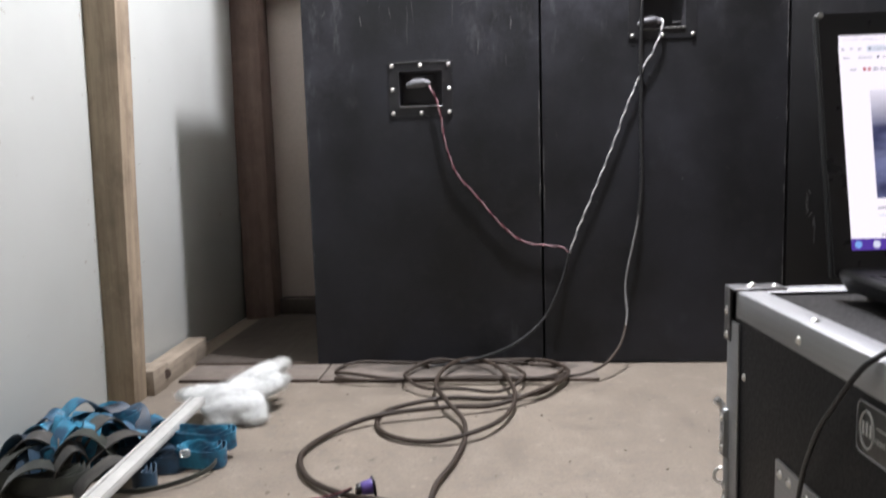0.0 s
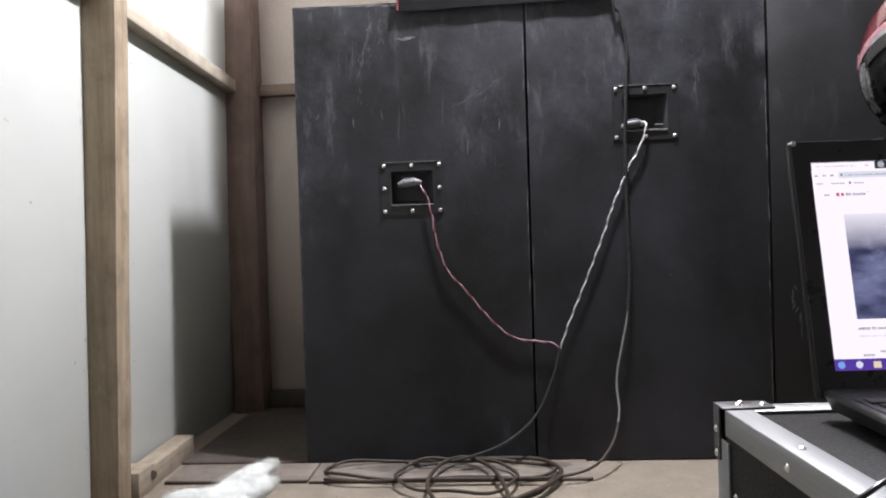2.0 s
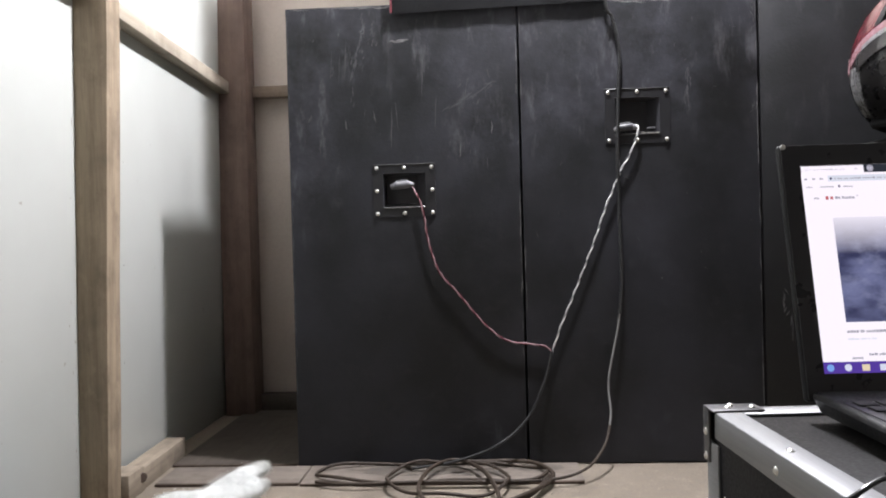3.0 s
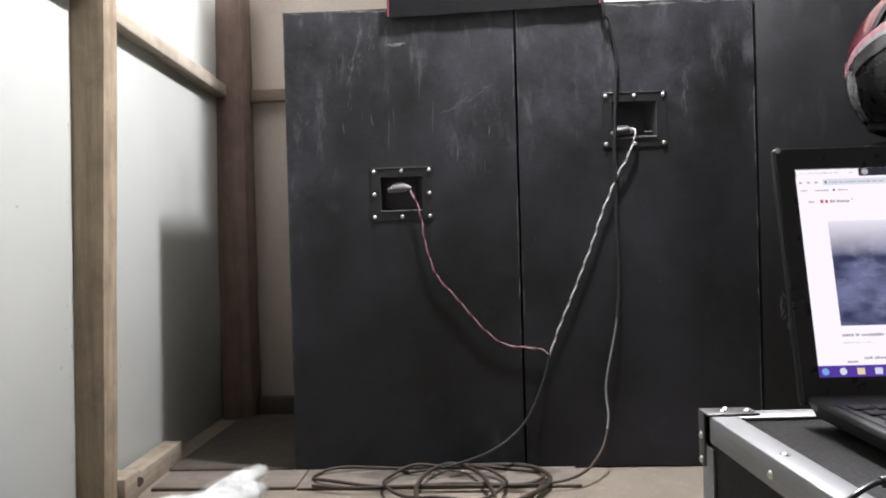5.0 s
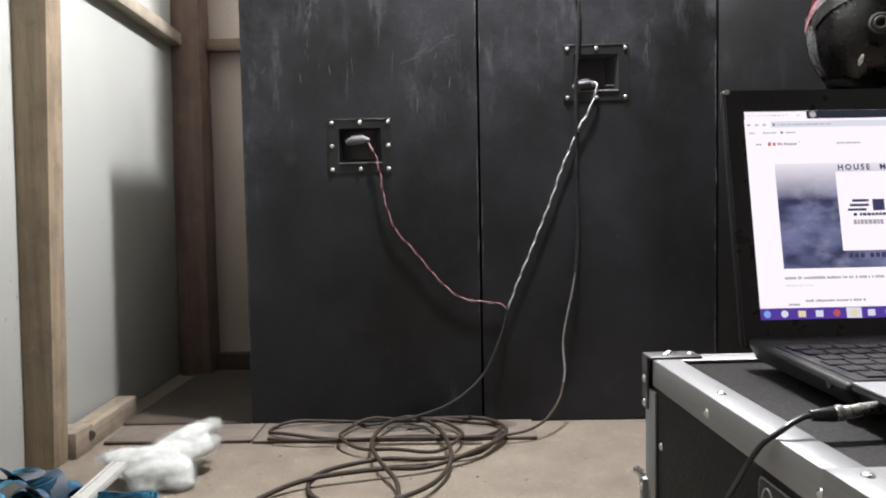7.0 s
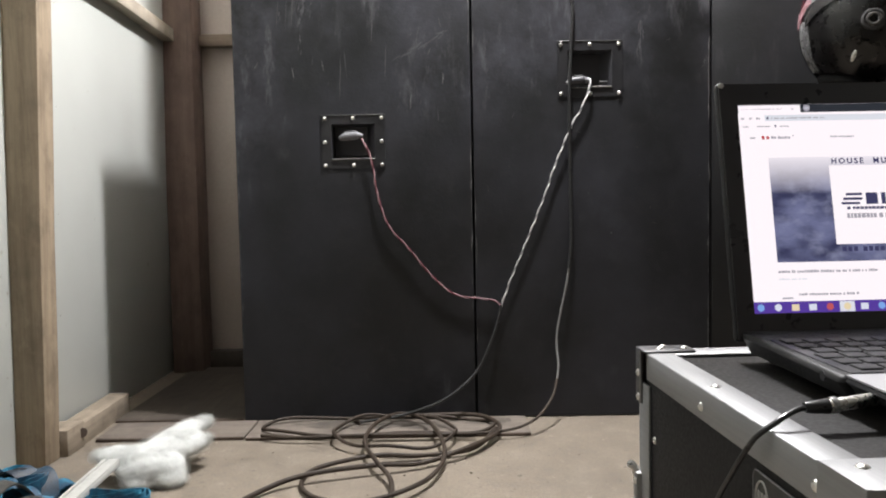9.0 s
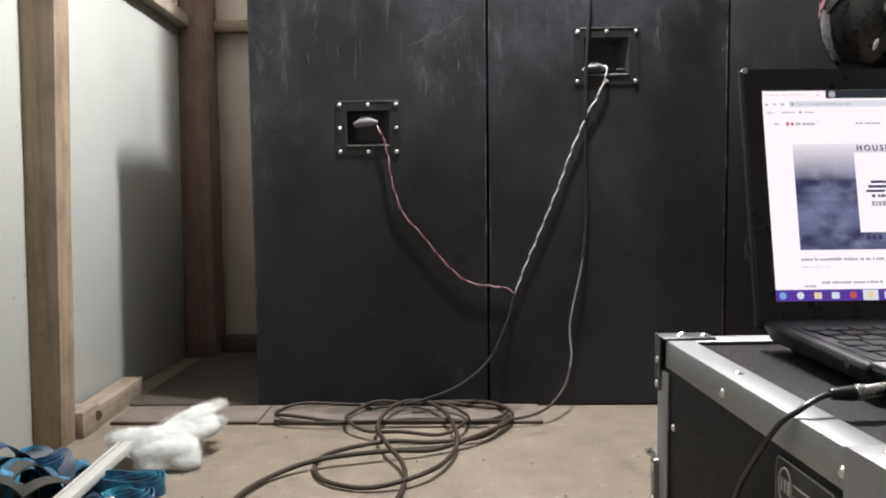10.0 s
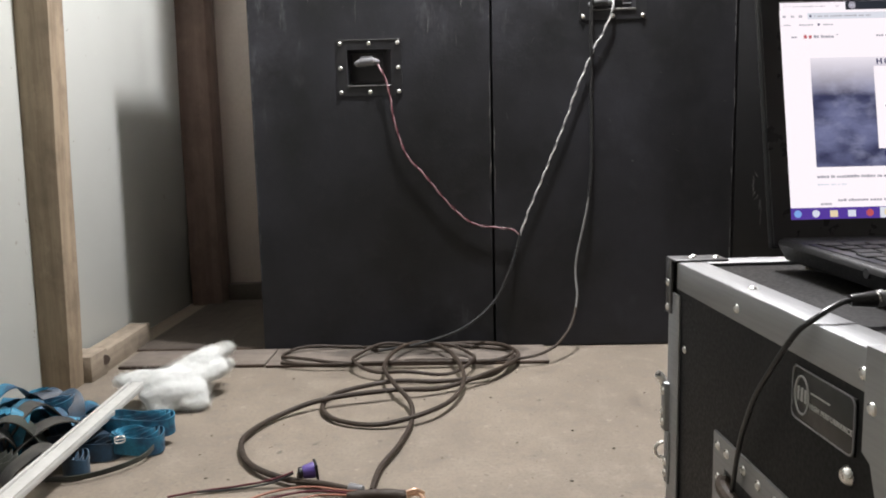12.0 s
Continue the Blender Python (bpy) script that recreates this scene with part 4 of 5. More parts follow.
for k in range(26):
    sx, sy = rnd_strap.uniform(-0.60, -0.475), rnd_strap.uniform(0.93, 1.13)
    ang, n, hgt = rnd_strap.uniform(0, math.pi), rnd_strap.uniform(0.03, 0.06), rnd_strap.uniform(0.045, 0.092)
    mat = (CYAN, NAVY, CYAN, CYAN, GREY, CYAN)[k % 6] if sy > 0.99 else (OLIVE, GREY, NAVY, CYAN)[k % 4]
    word = {CYAN.name: "cyan", NAVY.name: "dark blue", OLIVE.name: "dark olive", GREY.name: "grey"}[mat.name]
    x0, x1 = max(sx - n * math.cos(ang), -0.625), max(sx + n * math.cos(ang), -0.625)
    arch(x0, sy - n * math.sin(ang), x1, sy + n * math.sin(ang), hgt, mat, word + " webbing strap curled in the heap of straps", 0.028, 0.003, rnd_strap.uniform(-140, 140))
strap([(-0.430, 0.905, 0.010), (-0.365, 0.905, 0.009), (-0.315, 0.940, 0.009), (-0.285, 0.985, 0.012), (-0.282, 1.030, 0.022)], OLIVE, "narrow dark strap tail curving round the pile", 0.008)


def buckle(x, y, z, turn):
    t = thing("strap_buckle", (x, y, z), "bright steel wire buckle on a cyan strap", "buckle")
    m = pose(x, y, z, 70, 0, turn)
    ring = smooth_line([m @ Vector(p) for p in ((-0.0065, -0.0045, 0), (0.0065, -0.0045, 0), (0.0072, 0.0, 0), (0.0065, 0.0045, 0), (-0.0065, 0.0045, 0), (-0.0072, 0, 0))], 5, True)
    part("wire_ring", tube(ring, 0.0013, closed=True), STEEL, t)
    part("bar", rod(m @ Vector((-0.007, 0, 0)), m @ Vector((0.007, 0, 0)), 0.001), STEEL, t)


buckle(-0.330, 0.994, 0.034, 30)


def white_profile():
    """A white plastic channel: a flat back with two raised lips."""
    t = thing("white_batten", (-0.36, 0.75, 0.03), "long white grooved plastic batten lying across the straps", "batten")
    a, b = Vector((-0.387, 1.192, 0.061)), Vector((-0.368, 0.30, 0.030))
    n = (b - a).length
    m = look(a, b)
    b1 = box((-0.0165, -0.006, -n), (0.0150, 0.004, 0), 0.0008)
    for x, w in ((-0.0155, 0.0195), (0.0088, 0.0052)):
        box((x, 0.003, -n), (x + w, 0.0075, 0), 0.001, bm=b1)
    bmesh.ops.transform(b1, matrix=m, verts=b1.verts[:])
    part("channel", b1, PROFILE, t)


white_profile()


def wadding():
    """A torn clump of white fibre: overlapping soft lobes fused into one fleece, with stray fibres."""
    t = thing("fibre_wadding", (-0.36, 1.31, 0), "torn clump of fluffy white polyester wadding on the floor", "wadding")
    rnd = random.Random(11)
    # each lobe: place, half sizes, turn and tip-up
    lobes = [((-0.338, 1.252, 0.030), (0.066, 0.048, 0.030), 4, 0), ((-0.368, 1.264, 0.040), (0.046, 0.045, 0.028), -10, 0), ((-0.302, 1.246, 0.018), (0.034, 0.040, 0.020), 0, 0),
             ((-0.405, 1.262, 0.050), (0.044, 0.034, 0.016), 12, 0), ((-0.436, 1.270, 0.048), (0.024, 0.022, 0.010), 20, 0), ((-0.348, 1.226, 0.012), (0.036, 0.032, 0.014), 4, 0),
             ((-0.292, 1.234, 0.010), (0.028, 0.026, 0.012), -10, 0), ((-0.332, 1.290, 0.044), (0.056, 0.046, 0.030), 24, 8), ((-0.330, 1.320, 0.058), (0.094, 0.038, 0.021), 47, 17),
             ((-0.300, 1.305, 0.044), (0.066, 0.034, 0.022), 40, 14), ((-0.276, 1.376, 0.078), (0.022, 0.018, 0.012), 47, 16), ((-0.266, 1.332, 0.055), (0.022, 0.018, 0.011), 40, 13)]

    b = bmesh.new()
    for c, r, turn, up in lobes:
        q = bmesh.new()
        bmesh.ops.create_icosphere(q, subdivisions=4, radius=1)
        merged(q, b, Matrix.Translation(c) @ pose(0, 0, 0, 0, -up, turn) @ Matrix.Diagonal((*r, 1)))
    for v in b.verts:
        v.co += 0.007 * noise.noise_vector(v.co * 22) + 0.002 * noise.noise_vector(v.co * 60)
        v.co.z = max(v.co.z, 0.001)
    ob = part("fleece", b, FIBRE, t)
    m = ob.modifiers.new("fuse", "REMESH")
    m.mode, m.voxel_size, m.use_smooth_shade = "VOXEL", 0.0028, True
    m = ob.modifiers.new("soften", "SMOOTH")
    m.factor, m.iterations = 0.5, 34
    tex = bpy.data.textures.new("tufts", "CLOUDS")
    tex.noise_scale, tex.noise_depth = 0.022, 3
    m = ob.modifiers.new("tufts", "DISPLACE")
    m.texture, m.strength, m.mid_level, m.texture_coords = tex, 0.006, 0.5, "GLOBAL"
    f = bmesh.new()
    for _ in range(26000):
        c, r, turn, up = lobes[rnd.randrange(12)]
        d = Vector((rnd.gauss(0, 1), rnd.gauss(0, 1), rnd.gauss(0.3, 1))).normalized()
        p = Matrix.Translation(c) @ pose(0, 0, 0, 0, -up, turn) @ Vector((d.x * r[0], d.y * r[1], d.z * r[2]))
        if p.z < 0.004:
            continue
        way = Vector((rnd.gauss(0, 1), rnd.gauss(0, 1), rnd.gauss(0, 1)))
        p, q = p - way * 0.004, p + way * 0.004 + d * rnd.uniform(0, 0.007)
        w = way.cross(d).normalized() * 0.00016
        f.faces.new([f.verts.new(p - w), f.verts.new(p + w), f.verts.new(q)])
    tagged(part("fuzz", f, STRAY, t), "thin stray fibres", "", "", "stuff")


wadding()


# ---- flight case ----
CX, CY0, CY1, CZ = 0.440, 0.201, 0.578, 0.378     # side face, its ends, top
CX1 = 0.96
RIVET = screw_mesh("rivet", 0.0040, 0.0022)
RIVET_UP = Matrix.Rotation(radians(-90), 4, "X")
RIVET_SIDE = Matrix.Rotation(radians(-90), 4, "Z")
RIVET_BACK = Matrix.Rotation(radians(180), 4, "Z")


def flight_case():
    t = thing("flight_case", ((CX + CX1) / 2, (CY0 + CY1) / 2, 0), "black flight case with aluminium edging and riveted corners", "flight case")
    part("body", box((CX + 0.003, CY0 + 0.003, 0.012), (CX1 - 0.003, CY1 - 0.003, CZ - 0.003), 0.002), LAMINATE, t)
    g, k = 0.0022, 0.031
    # edging along the top
    s = box((CX, CY0 + 0.02, CZ - 0.0255), (CX + g, CY1 - 0.02, CZ), 0.0008)
    box((CX + 0.0005, CY0 + 0.02, CZ - g), (CX + 0.0256, CY1 - 0.02, CZ + 0.0004), 0.0008, bm=s)
    part("edging", s, ALUMINIUM, t, "brushed aluminium edging")
    for y, o in ((CY0, 0), (CY1, -1)):
        y0 = y if o == 0 else y - k
        s = box((CX + 0.026, y0, CZ - g), (CX1 - 0.026, y0 + k * 0.8, CZ + 0.0004), 0.0008)
        yy = CY0 if o == 0 else CY1 - g
        box((CX + 0.026, yy, CZ - 0.0255), (CX1 - 0.026, yy + g, CZ), 0.0008, bm=s)
        part("edging", s, ALUMINIUM, t, "brushed aluminium edging")
    s = box((CX1 - g, CY0 + 0.02, CZ - 0.0255), (CX1, CY1 - 0.02, CZ), 0.0008)
    part("edging", s, ALUMINIUM, t, "brushed aluminium edging")
    # uprights at the two visible corners
    for y0, y1, fy in ((CY1 - 0.028, CY1 + 0.002, CY1), (CY0 - 0.002, CY0 + 0.030, CY0 - 0.002)):
        s = box((CX - 0.0005, y0, 0.02), (CX + g, y1, CZ - 0.031), 0.0008)
        box((CX, fy, 0.02), (CX + 0.030, fy + g, CZ - 0.031), 0.0008, bm=s)
        part("edging", s, ALUMINIUM, t, "brushed aluminium edging")
    s = box((CX - 0.0005, CY0 + 0.03, 0.012), (CX + g, CY1 - 0.012, 0.042), 0.0008)
    part("edging", s, ALUMINIUM, t, "brushed aluminium edging")
    # corner brackets with rivets
    far = box((CX - 0.003, CY1 - 0.010, CZ - 0.052), (CX - 0.0002, CY1 + 0.005, CZ + 0.002), 0.001)
    box((CX - 0.003, CY1 - 0.024, CZ + 0.0006), (CX + 0.048, CY1 + 0.005, CZ + 0.0028), 0.001, bm=far)
    box((CX - 0.003, CY1 + 0.0022, CZ - 0.052), (CX + 0.050, CY1 + 0.005, CZ + 0.002), 0.001, bm=far)
    c = part("corner_bracket", far, CORNER, t, "dark steel corner bracket")
    for x, y in ((CX + 0.016, CY1 - 0.012), (CX + 0.022, CY1 - 0.002), (CX + 0.040, CY1 - 0.012)):
        part("rivet", RIVET, STEEL, c, "", Matrix.Translation((x, y, CZ + 0.0028)) @ RIVET_UP)
    for y, z in ((CY1 - 0.003, CZ - 0.022), (CY1 - 0.003, CZ - 0.046)):
        part("rivet", RIVET, STEEL, c, "", Matrix.Translation((CX - 0.003, y, z)) @ RIVET_SIDE)
    for z in (CZ - 0.018, CZ - 0.045):
        part("rivet", RIVET, STEEL, c, "", Matrix.Translation((CX + 0.002, CY1 + 0.005, z)) @ RIVET_BACK)
    near = bmesh.new()
    prof = [(0, 0), (0, -0.062), (0.006, -0.066), (0.012, -0.084), (0.022, -0.098), (0.030, -0.086), (0.038, -0.064), (0.046, -0.060), (0.046, 0)]
    front, back = [near.verts.new((CX - 0.0035, CY0 - 0.004 + y, CZ + 0.003 + z)) for y, z in prof], [near.verts.new((CX - 0.0003, CY0 - 0.004 + y, CZ + 0.003 + z)) for y, z in prof]
    near.faces.new(front)
    near.faces.new(back[::-1])
    for i in range(len(prof)):
        j = (i + 1) % len(prof)
        near.faces.new((front[j], front[i], back[i], back[j]))
    bmesh.ops.recalc_face_normals(near, faces=near.faces[:])
    box((CX - 0.0035, CY0 - 0.004, CZ + 0.0006), (CX + 0.050, CY0 + 0.042, CZ + 0.003), 0.001, bm=near)
    box((CX - 0.0035, CY0 - 0.0045, CZ - 0.06), (CX + 0.050, CY0 - 0.002, CZ + 0.003), 0.001, bm=near)
    c = part("corner_bracket", near, ALUMINIUM, t, "scalloped aluminium corner bracket")
    for y, z in ((CY0 + 0.034, CZ - 0.030), (CY0 + 0.010, CZ - 0.036), (CY0 + 0.016, CZ - 0.075)):
        part("rivet", RIVET, STEEL, c, "", Matrix.Translation((CX - 0.0035, y, z)) @ RIVET_SIDE)
    for x, y in ((CX + 0.014, CY0 + 0.028), (CX + 0.034, CY0 + 0.014)):
        part("rivet", RIVET, STEEL, c, "", Matrix.Translation((x, y, CZ + 0.003)) @ RIVET_UP)
    # rivets along the edging and on the side panel
    for y, z in ((0.420, CZ - 0.015), (0.250, CZ - 0.015), (CY1 - 0.036, 0.297), (CY1 - 0.036, 0.110)):
        part("rivet", RIVET, STEEL, t, "", Matrix.Translation((CX if z > 0.3 else CX + 0.003, y, z)) @ RIVET_SIDE)
    part("rivet", RIVET, STEEL, t, "", Matrix.Translation((CX + 0.012, 0.420, CZ + 0.0004)) @ RIVET_UP)
    part("bumper", rod((CX + 0.003, 0.265, 0.297), (CX - 0.001, 0.265, 0.297), 0.0066, 0.0038, bevel=0.001), STEEL, t, "round steel stud")
    badge(t)
    latch(t)
    handle(t)
    t.matrix_world = t.matrix_world @ pose(0, 0, 0, 0, 0, 2.7)


CORNER = material("dull_steel_corner", (0.17, 0.17, 0.175), (0.10, 0.10, 0.104), 0.4, 0.6, relief=0.05)


def badge(t):
    y0, y1, z0, z1 = 0.259, 0.331, 0.310, 0.345
    x = CX + 0.003
    b = part("badge", box((x - 0.0016, y0, z0), (x + 0.0005, y1, z1), 0.0007), BADGE, t, "small black metal maker's badge with a thin pale rim")
    rim = bmesh.new()
    pts = []
    for cy, cz, a0 in ((y1 - 0.005, z1 - 0.005, 0), (y0 + 0.005, z1 - 0.005, 90), (y0 + 0.005, z0 + 0.005, 180), (y1 - 0.005, z0 + 0.005, 270)):
        pts += [Vector((x - 0.0016, cy + 0.005 * math.cos(radians(a0 + d)), cz + 0.005 * math.sin(radians(a0 + d)))) for d in (0, 30, 60, 90)]
    tube(pts, 0.0007, rim, 6, True)
    part("rim", rim, GREY_PLUG, b, "raised grey rim")
    ring = [Vector((x - 0.0018, y1 - 0.0125 + 0.0085 * math.cos(a), (z0 + z1) / 2 + 0.0125 * math.sin(a))) for a in np.linspace(0, math.tau, 24, endpoint=False)]
    part("emblem", tube(ring, 0.0008, None, 6, True), BADGE_INK, b, "oval emblem")
    for k in range(3):
        part("emblem_bar", box((x - 0.0021, y1 - 0.0185 + 0.0045 * k, 0.3235), (x - 0.0012, y1 - 0.0160 + 0.0045 * k, 0.3325)), BADGE_INK, b)
    m = Matrix.Translation((x - 0.0019, y1 - 0.0225, 0.3225)) @ Matrix(((0, 0, -1, 0), (-1, 0, 0, 0), (0, 1, 0, 0), (0, 0, 0, 1)))
    lettering("lettering", "HIGH PERFORMANCE", 0.0047, m, BADGE_INK, b, 0.0002)
    part("small_print", box((x - 0.0020, y1 - 0.046, 0.3320), (x - 0.0012, y1 - 0.0235, 0.3330)), BADGE_INK, b)


def latch(t):
    """A butterfly latch bent round the far upright, with its ring and rivets."""
    y = CY1 + 0.004
    b = box((CX - 0.006, y - 0.010, 0.205), (CX + 0.020, y + 0.001, 0.255), 0.002)
    box((CX - 0.003, y - 0.013, 0.150), (CX + 0.024, y - 0.001, 0.205), 0.002, bm=b)
    p = part("latch", b, ALUMINIUM, t, "steel catch with a wire ring")
    ring = [Vector((CX - 0.004 + 0.007 * math.cos(a), y, 0.182 + 0.008 * math.sin(a))) for a in np.linspace(0, math.tau, 16, endpoint=False)]
    part("ring", tube(ring, 0.0018, None, 8, True), STEEL, p)
    part("claw", tube(smooth_line([(CX - 0.010, y, 0.262), (CX - 0.004, y, 0.255), (CX - 0.0015, y - 0.004, 0.235), (CX - 0.004, y - 0.003, 0.222)], 5), 0.004), STEEL, p)
    for z in (0.246, 0.214, 0.172, 0.160):
        part("rivet", RIVET, STEEL, p, "", Matrix.Translation((CX - 0.006 if z > 0.2 else CX - 0.003, y - 0.006, z)) @ RIVET_SIDE)


def handle(t):
    """A carrying handle low on the side: riveted steel plate, a flat dark sheet in place of the recess, and a dark
    grip.
    """
    y0, y1, z0, z1 = 0.288, 0.460, 0.118, 0.250
    turn = Matrix(((0, 1, 0, CX + 0.003), (1, 0, 0, 0), (0, 0, 1, 0), (0, 0, 0, 1)))
    b = frame_ring((y0, z0), (y1, z1), (y0 + 0.024, z0 + 0.024), (y1 - 0.024, z1 - 0.024), -0.0026, -0.0002)
    bmesh.ops.transform(b, matrix=turn, verts=b.verts[:])
    bmesh.ops.recalc_face_normals(b, faces=b.faces[:])
    p = part("handle_plate", b, ALUMINIUM, t, "riveted steel handle plate")
    # no hollow is cut; this flat dark sheet stands in for it
    part("handle_dish", box((CX + 0.0018, y0 + 0.022, z0 + 0.022), (CX + 0.0028, y1 - 0.022, z1 - 0.022)), HELMET_LINING, p, "flat dark sheet in place of the recess")
    part("grip", tube(smooth_line([(CX - 0.002, y0 + 0.03, 0.220), (CX - 0.006, y0 + 0.045, 0.214), (CX - 0.006, y1 - 0.045, 0.214), (CX - 0.002, y1 - 0.03, 0.220)], 6), 0.006), RUBBER, p, "black rubber grip")
    for y in (y0 + 0.010, y0 + 0.060, (y0 + y1) / 2, y1 - 0.060, y1 - 0.028, y1 - 0.010):
        part("rivet", RIVET, STEEL, p, "", Matrix.Translation((CX + 0.0004, y, z1 - 0.010)) @ RIVET_SIDE)
    for y in (y0 + 0.012, y1 - 0.012):
        for z in (0.213, 0.17, 0.135):
            part("rivet", RIVET, STEEL, p, "", Matrix.Translation((CX + 0.0004, y, z)) @ RIVET_SIDE)


flight_case()


# ---- laptop ----
LX, LY, LZ = 0.506, 0.509, CZ + 0.0006      # left edge, hinge line, underside
LW, LD, LH = 0.394, 0.265, 0.2495           # width, depth of base, height of lid
SPLIT = 0.172                               # from the hinge to the palm rest
LEANBACK = 11.7


def laptop():
    t = thing("laptop", (LX + LW / 2, LY - LD / 2, LZ), "open black laptop showing a web video page on the flight case", "laptop")
    base = box((LX, LY - SPLIT, LZ + 0.005), (LX + LW, LY + 0.004, LZ + 0.0255), 0.005, seg=3)
    front = box((LX + 0.002, LY - LD, LZ + 0.011), (LX + LW - 0.002, LY - SPLIT - 0.0005, LZ + 0.0250), 0.003, seg=2)
    for b in (base, front):
        for v in b.verts:                      # the base thins towards its front, and its lower edge is undercut
            v.co.z -= 0.003 * max(0, (LY - v.co.y) / LD) * (1 if v.co.z > LZ + 0.016 else 0)
            if v.co.z < LZ + 0.016:
                v.co.x += 0.006 if v.co.x < LX + 0.1 else -0.006
            if v.co.y > LY - 0.03:             # its rear corners are cut back
                v.co.x += 0.005 if v.co.x < LX + 0.1 else -0.005
    body = part("base", base, LAPTOP, t)
    part("front_base", front, LAPTOP, body)
    for x in (LX + 0.03, LX + LW - 0.03):
        for y in (LY - 0.02, LY - LD + 0.02):
            part("foot", rod((x, y, LZ - 0.0002), (x, y, LZ + 0.012), 0.008), RUBBER, body)
    slope = math.degrees(math.atan(0.003 / LD))
    deck = Matrix.Translation((LX, LY, LZ + 0.0257)) @ pose(0, 0, 0, slope)
    part("palm_rest", box((0.003, -LD + 0.002, -0.0006), (LW - 0.003, -SPLIT - 0.001, 0.0012), 0.0005, m=deck), PALM, body, "silver palm rest")
    part("keyboard_well", box((0.010, -SPLIT + 0.006, -0.0008), (LW - 0.010, -0.045, 0.0006), 0.0003, m=deck), BEZEL, body)
    key = mesh_of("key", box((-0.0084, -0.0079, 0), (0.0084, 0.0079, 0.0014), 0.0006, seg=1))
    for r in range(6):
        for c in range(18):
            part("key", key, KEY_PLASTIC, body, "", deck @ pose(0.024 + 0.0200 * c + 0.003 * (r % 3), -0.056 - 0.0193 * r, 0.0006))
    part("port", rod((LX + 0.0006, LY - 0.147, LZ + 0.0180), (LX + 0.008, LY - 0.147, LZ + 0.0180), 0.0036, seg=20), DISH, body, "round socket")
    # lid: x to the right, y up along the lid, z towards the viewer
    lid = Matrix.Translation((LX, LY, LZ + 0.016)) @ pose(0, 0, 0, 90 - LEANBACK)
    shell = part("lid", box((0, 0, -0.010), (LW, LH, -0.001), 0.004, m=lid, seg=3), LAPTOP, t)
    bez = bmesh.new()
    sx0, sx1, sy0, sy1 = 0.0185, LW - 0.0195, 0.0255, LH - 0.0225
    frame_ring((0.002, 0.002), (LW - 0.002, LH - 0.002), (sx0, sy0), (sx1, sy1), -0.0012, 0.0005, bez)
    bmesh.ops.transform(bez, matrix=lid @ Matrix(((1, 0, 0, 0), (0, 0, 1, 0), (0, -1, 0, 0), (0, 0, 0, 1))), verts=bez.verts[:])
    bmesh.ops.recalc_face_normals(bez, faces=bez.faces[:])
    part("bezel", bez, BEZEL, shell, "glossy black bezel")
    for x in (0.05, LW - 0.08):
        part("hinge", merged(rod((x, -0.002, -0.004), (x + 0.03, -0.002, -0.004), 0.006), None, lid), LAPTOP, shell)
    for x in (0.004, LW - 0.004):
        part("bumper", merged(rod((x, LH - 0.0035, 0), (x, LH - 0.0035, 0.0022), 0.0028, bevel=0.0006), None, lid), PROFILE, shell, "pale corner bumper")
    # the lit page; u and v run across and down the screen from 0 to 1
    W, H = sx1 - sx0, sy1 - sy0

    def panel(name, u0, v0, u1, v1, mat, lift=0.0, label="", turn=0.0):
        b = bmesh.new()
        q = [(u0, v1), (u1, v1), (u1, v0), (u0, v0)]
        vs = [b.verts.new(lid @ Vector((sx0 + u * W, sy1 - v * H + turn * (u - u0) * H, -0.0009 + lift))) for u, v in q]
        b.faces.new(vs)
        return part(name, b, mat, shell, label)

    def disc(name, u, v, r, mat):
        b = bmesh.new()
        b.faces.new([b.verts.new(lid @ Vector((sx0 + u * W + r * math.cos(a), sy1 - v * H + r * math.sin(a), -0.0004))) for a in np.linspace(0, math.tau, 16, endpoint=False)])
        return part(name, b, mat, shell)

    panel("screen", -0.001, -0.001, 1.001, 1.001, SCREEN_WHITE, 0, "bright screen showing a white web page")
    panel("tab_strip", 0.0, 0.0, 1.0, 0.040, SCREEN_DARK, 0.0002)
    panel("tab", 0.004, 0.003, 0.175, 0.0405, SCREEN_WHITE, 0.0003)
    disc("new_tab_button", 0.192, 0.020, 0.0034, SCREEN_INK)
    panel("new_tab_cross", 0.186, 0.0185, 0.198, 0.0215, SCREEN_GLYPH, 0.0006)
    panel("address_field", 0.075, 0.052, 0.92, 0.082, SCREEN_STRIP, 0.0002)
    rnd_page = random.Random(17)
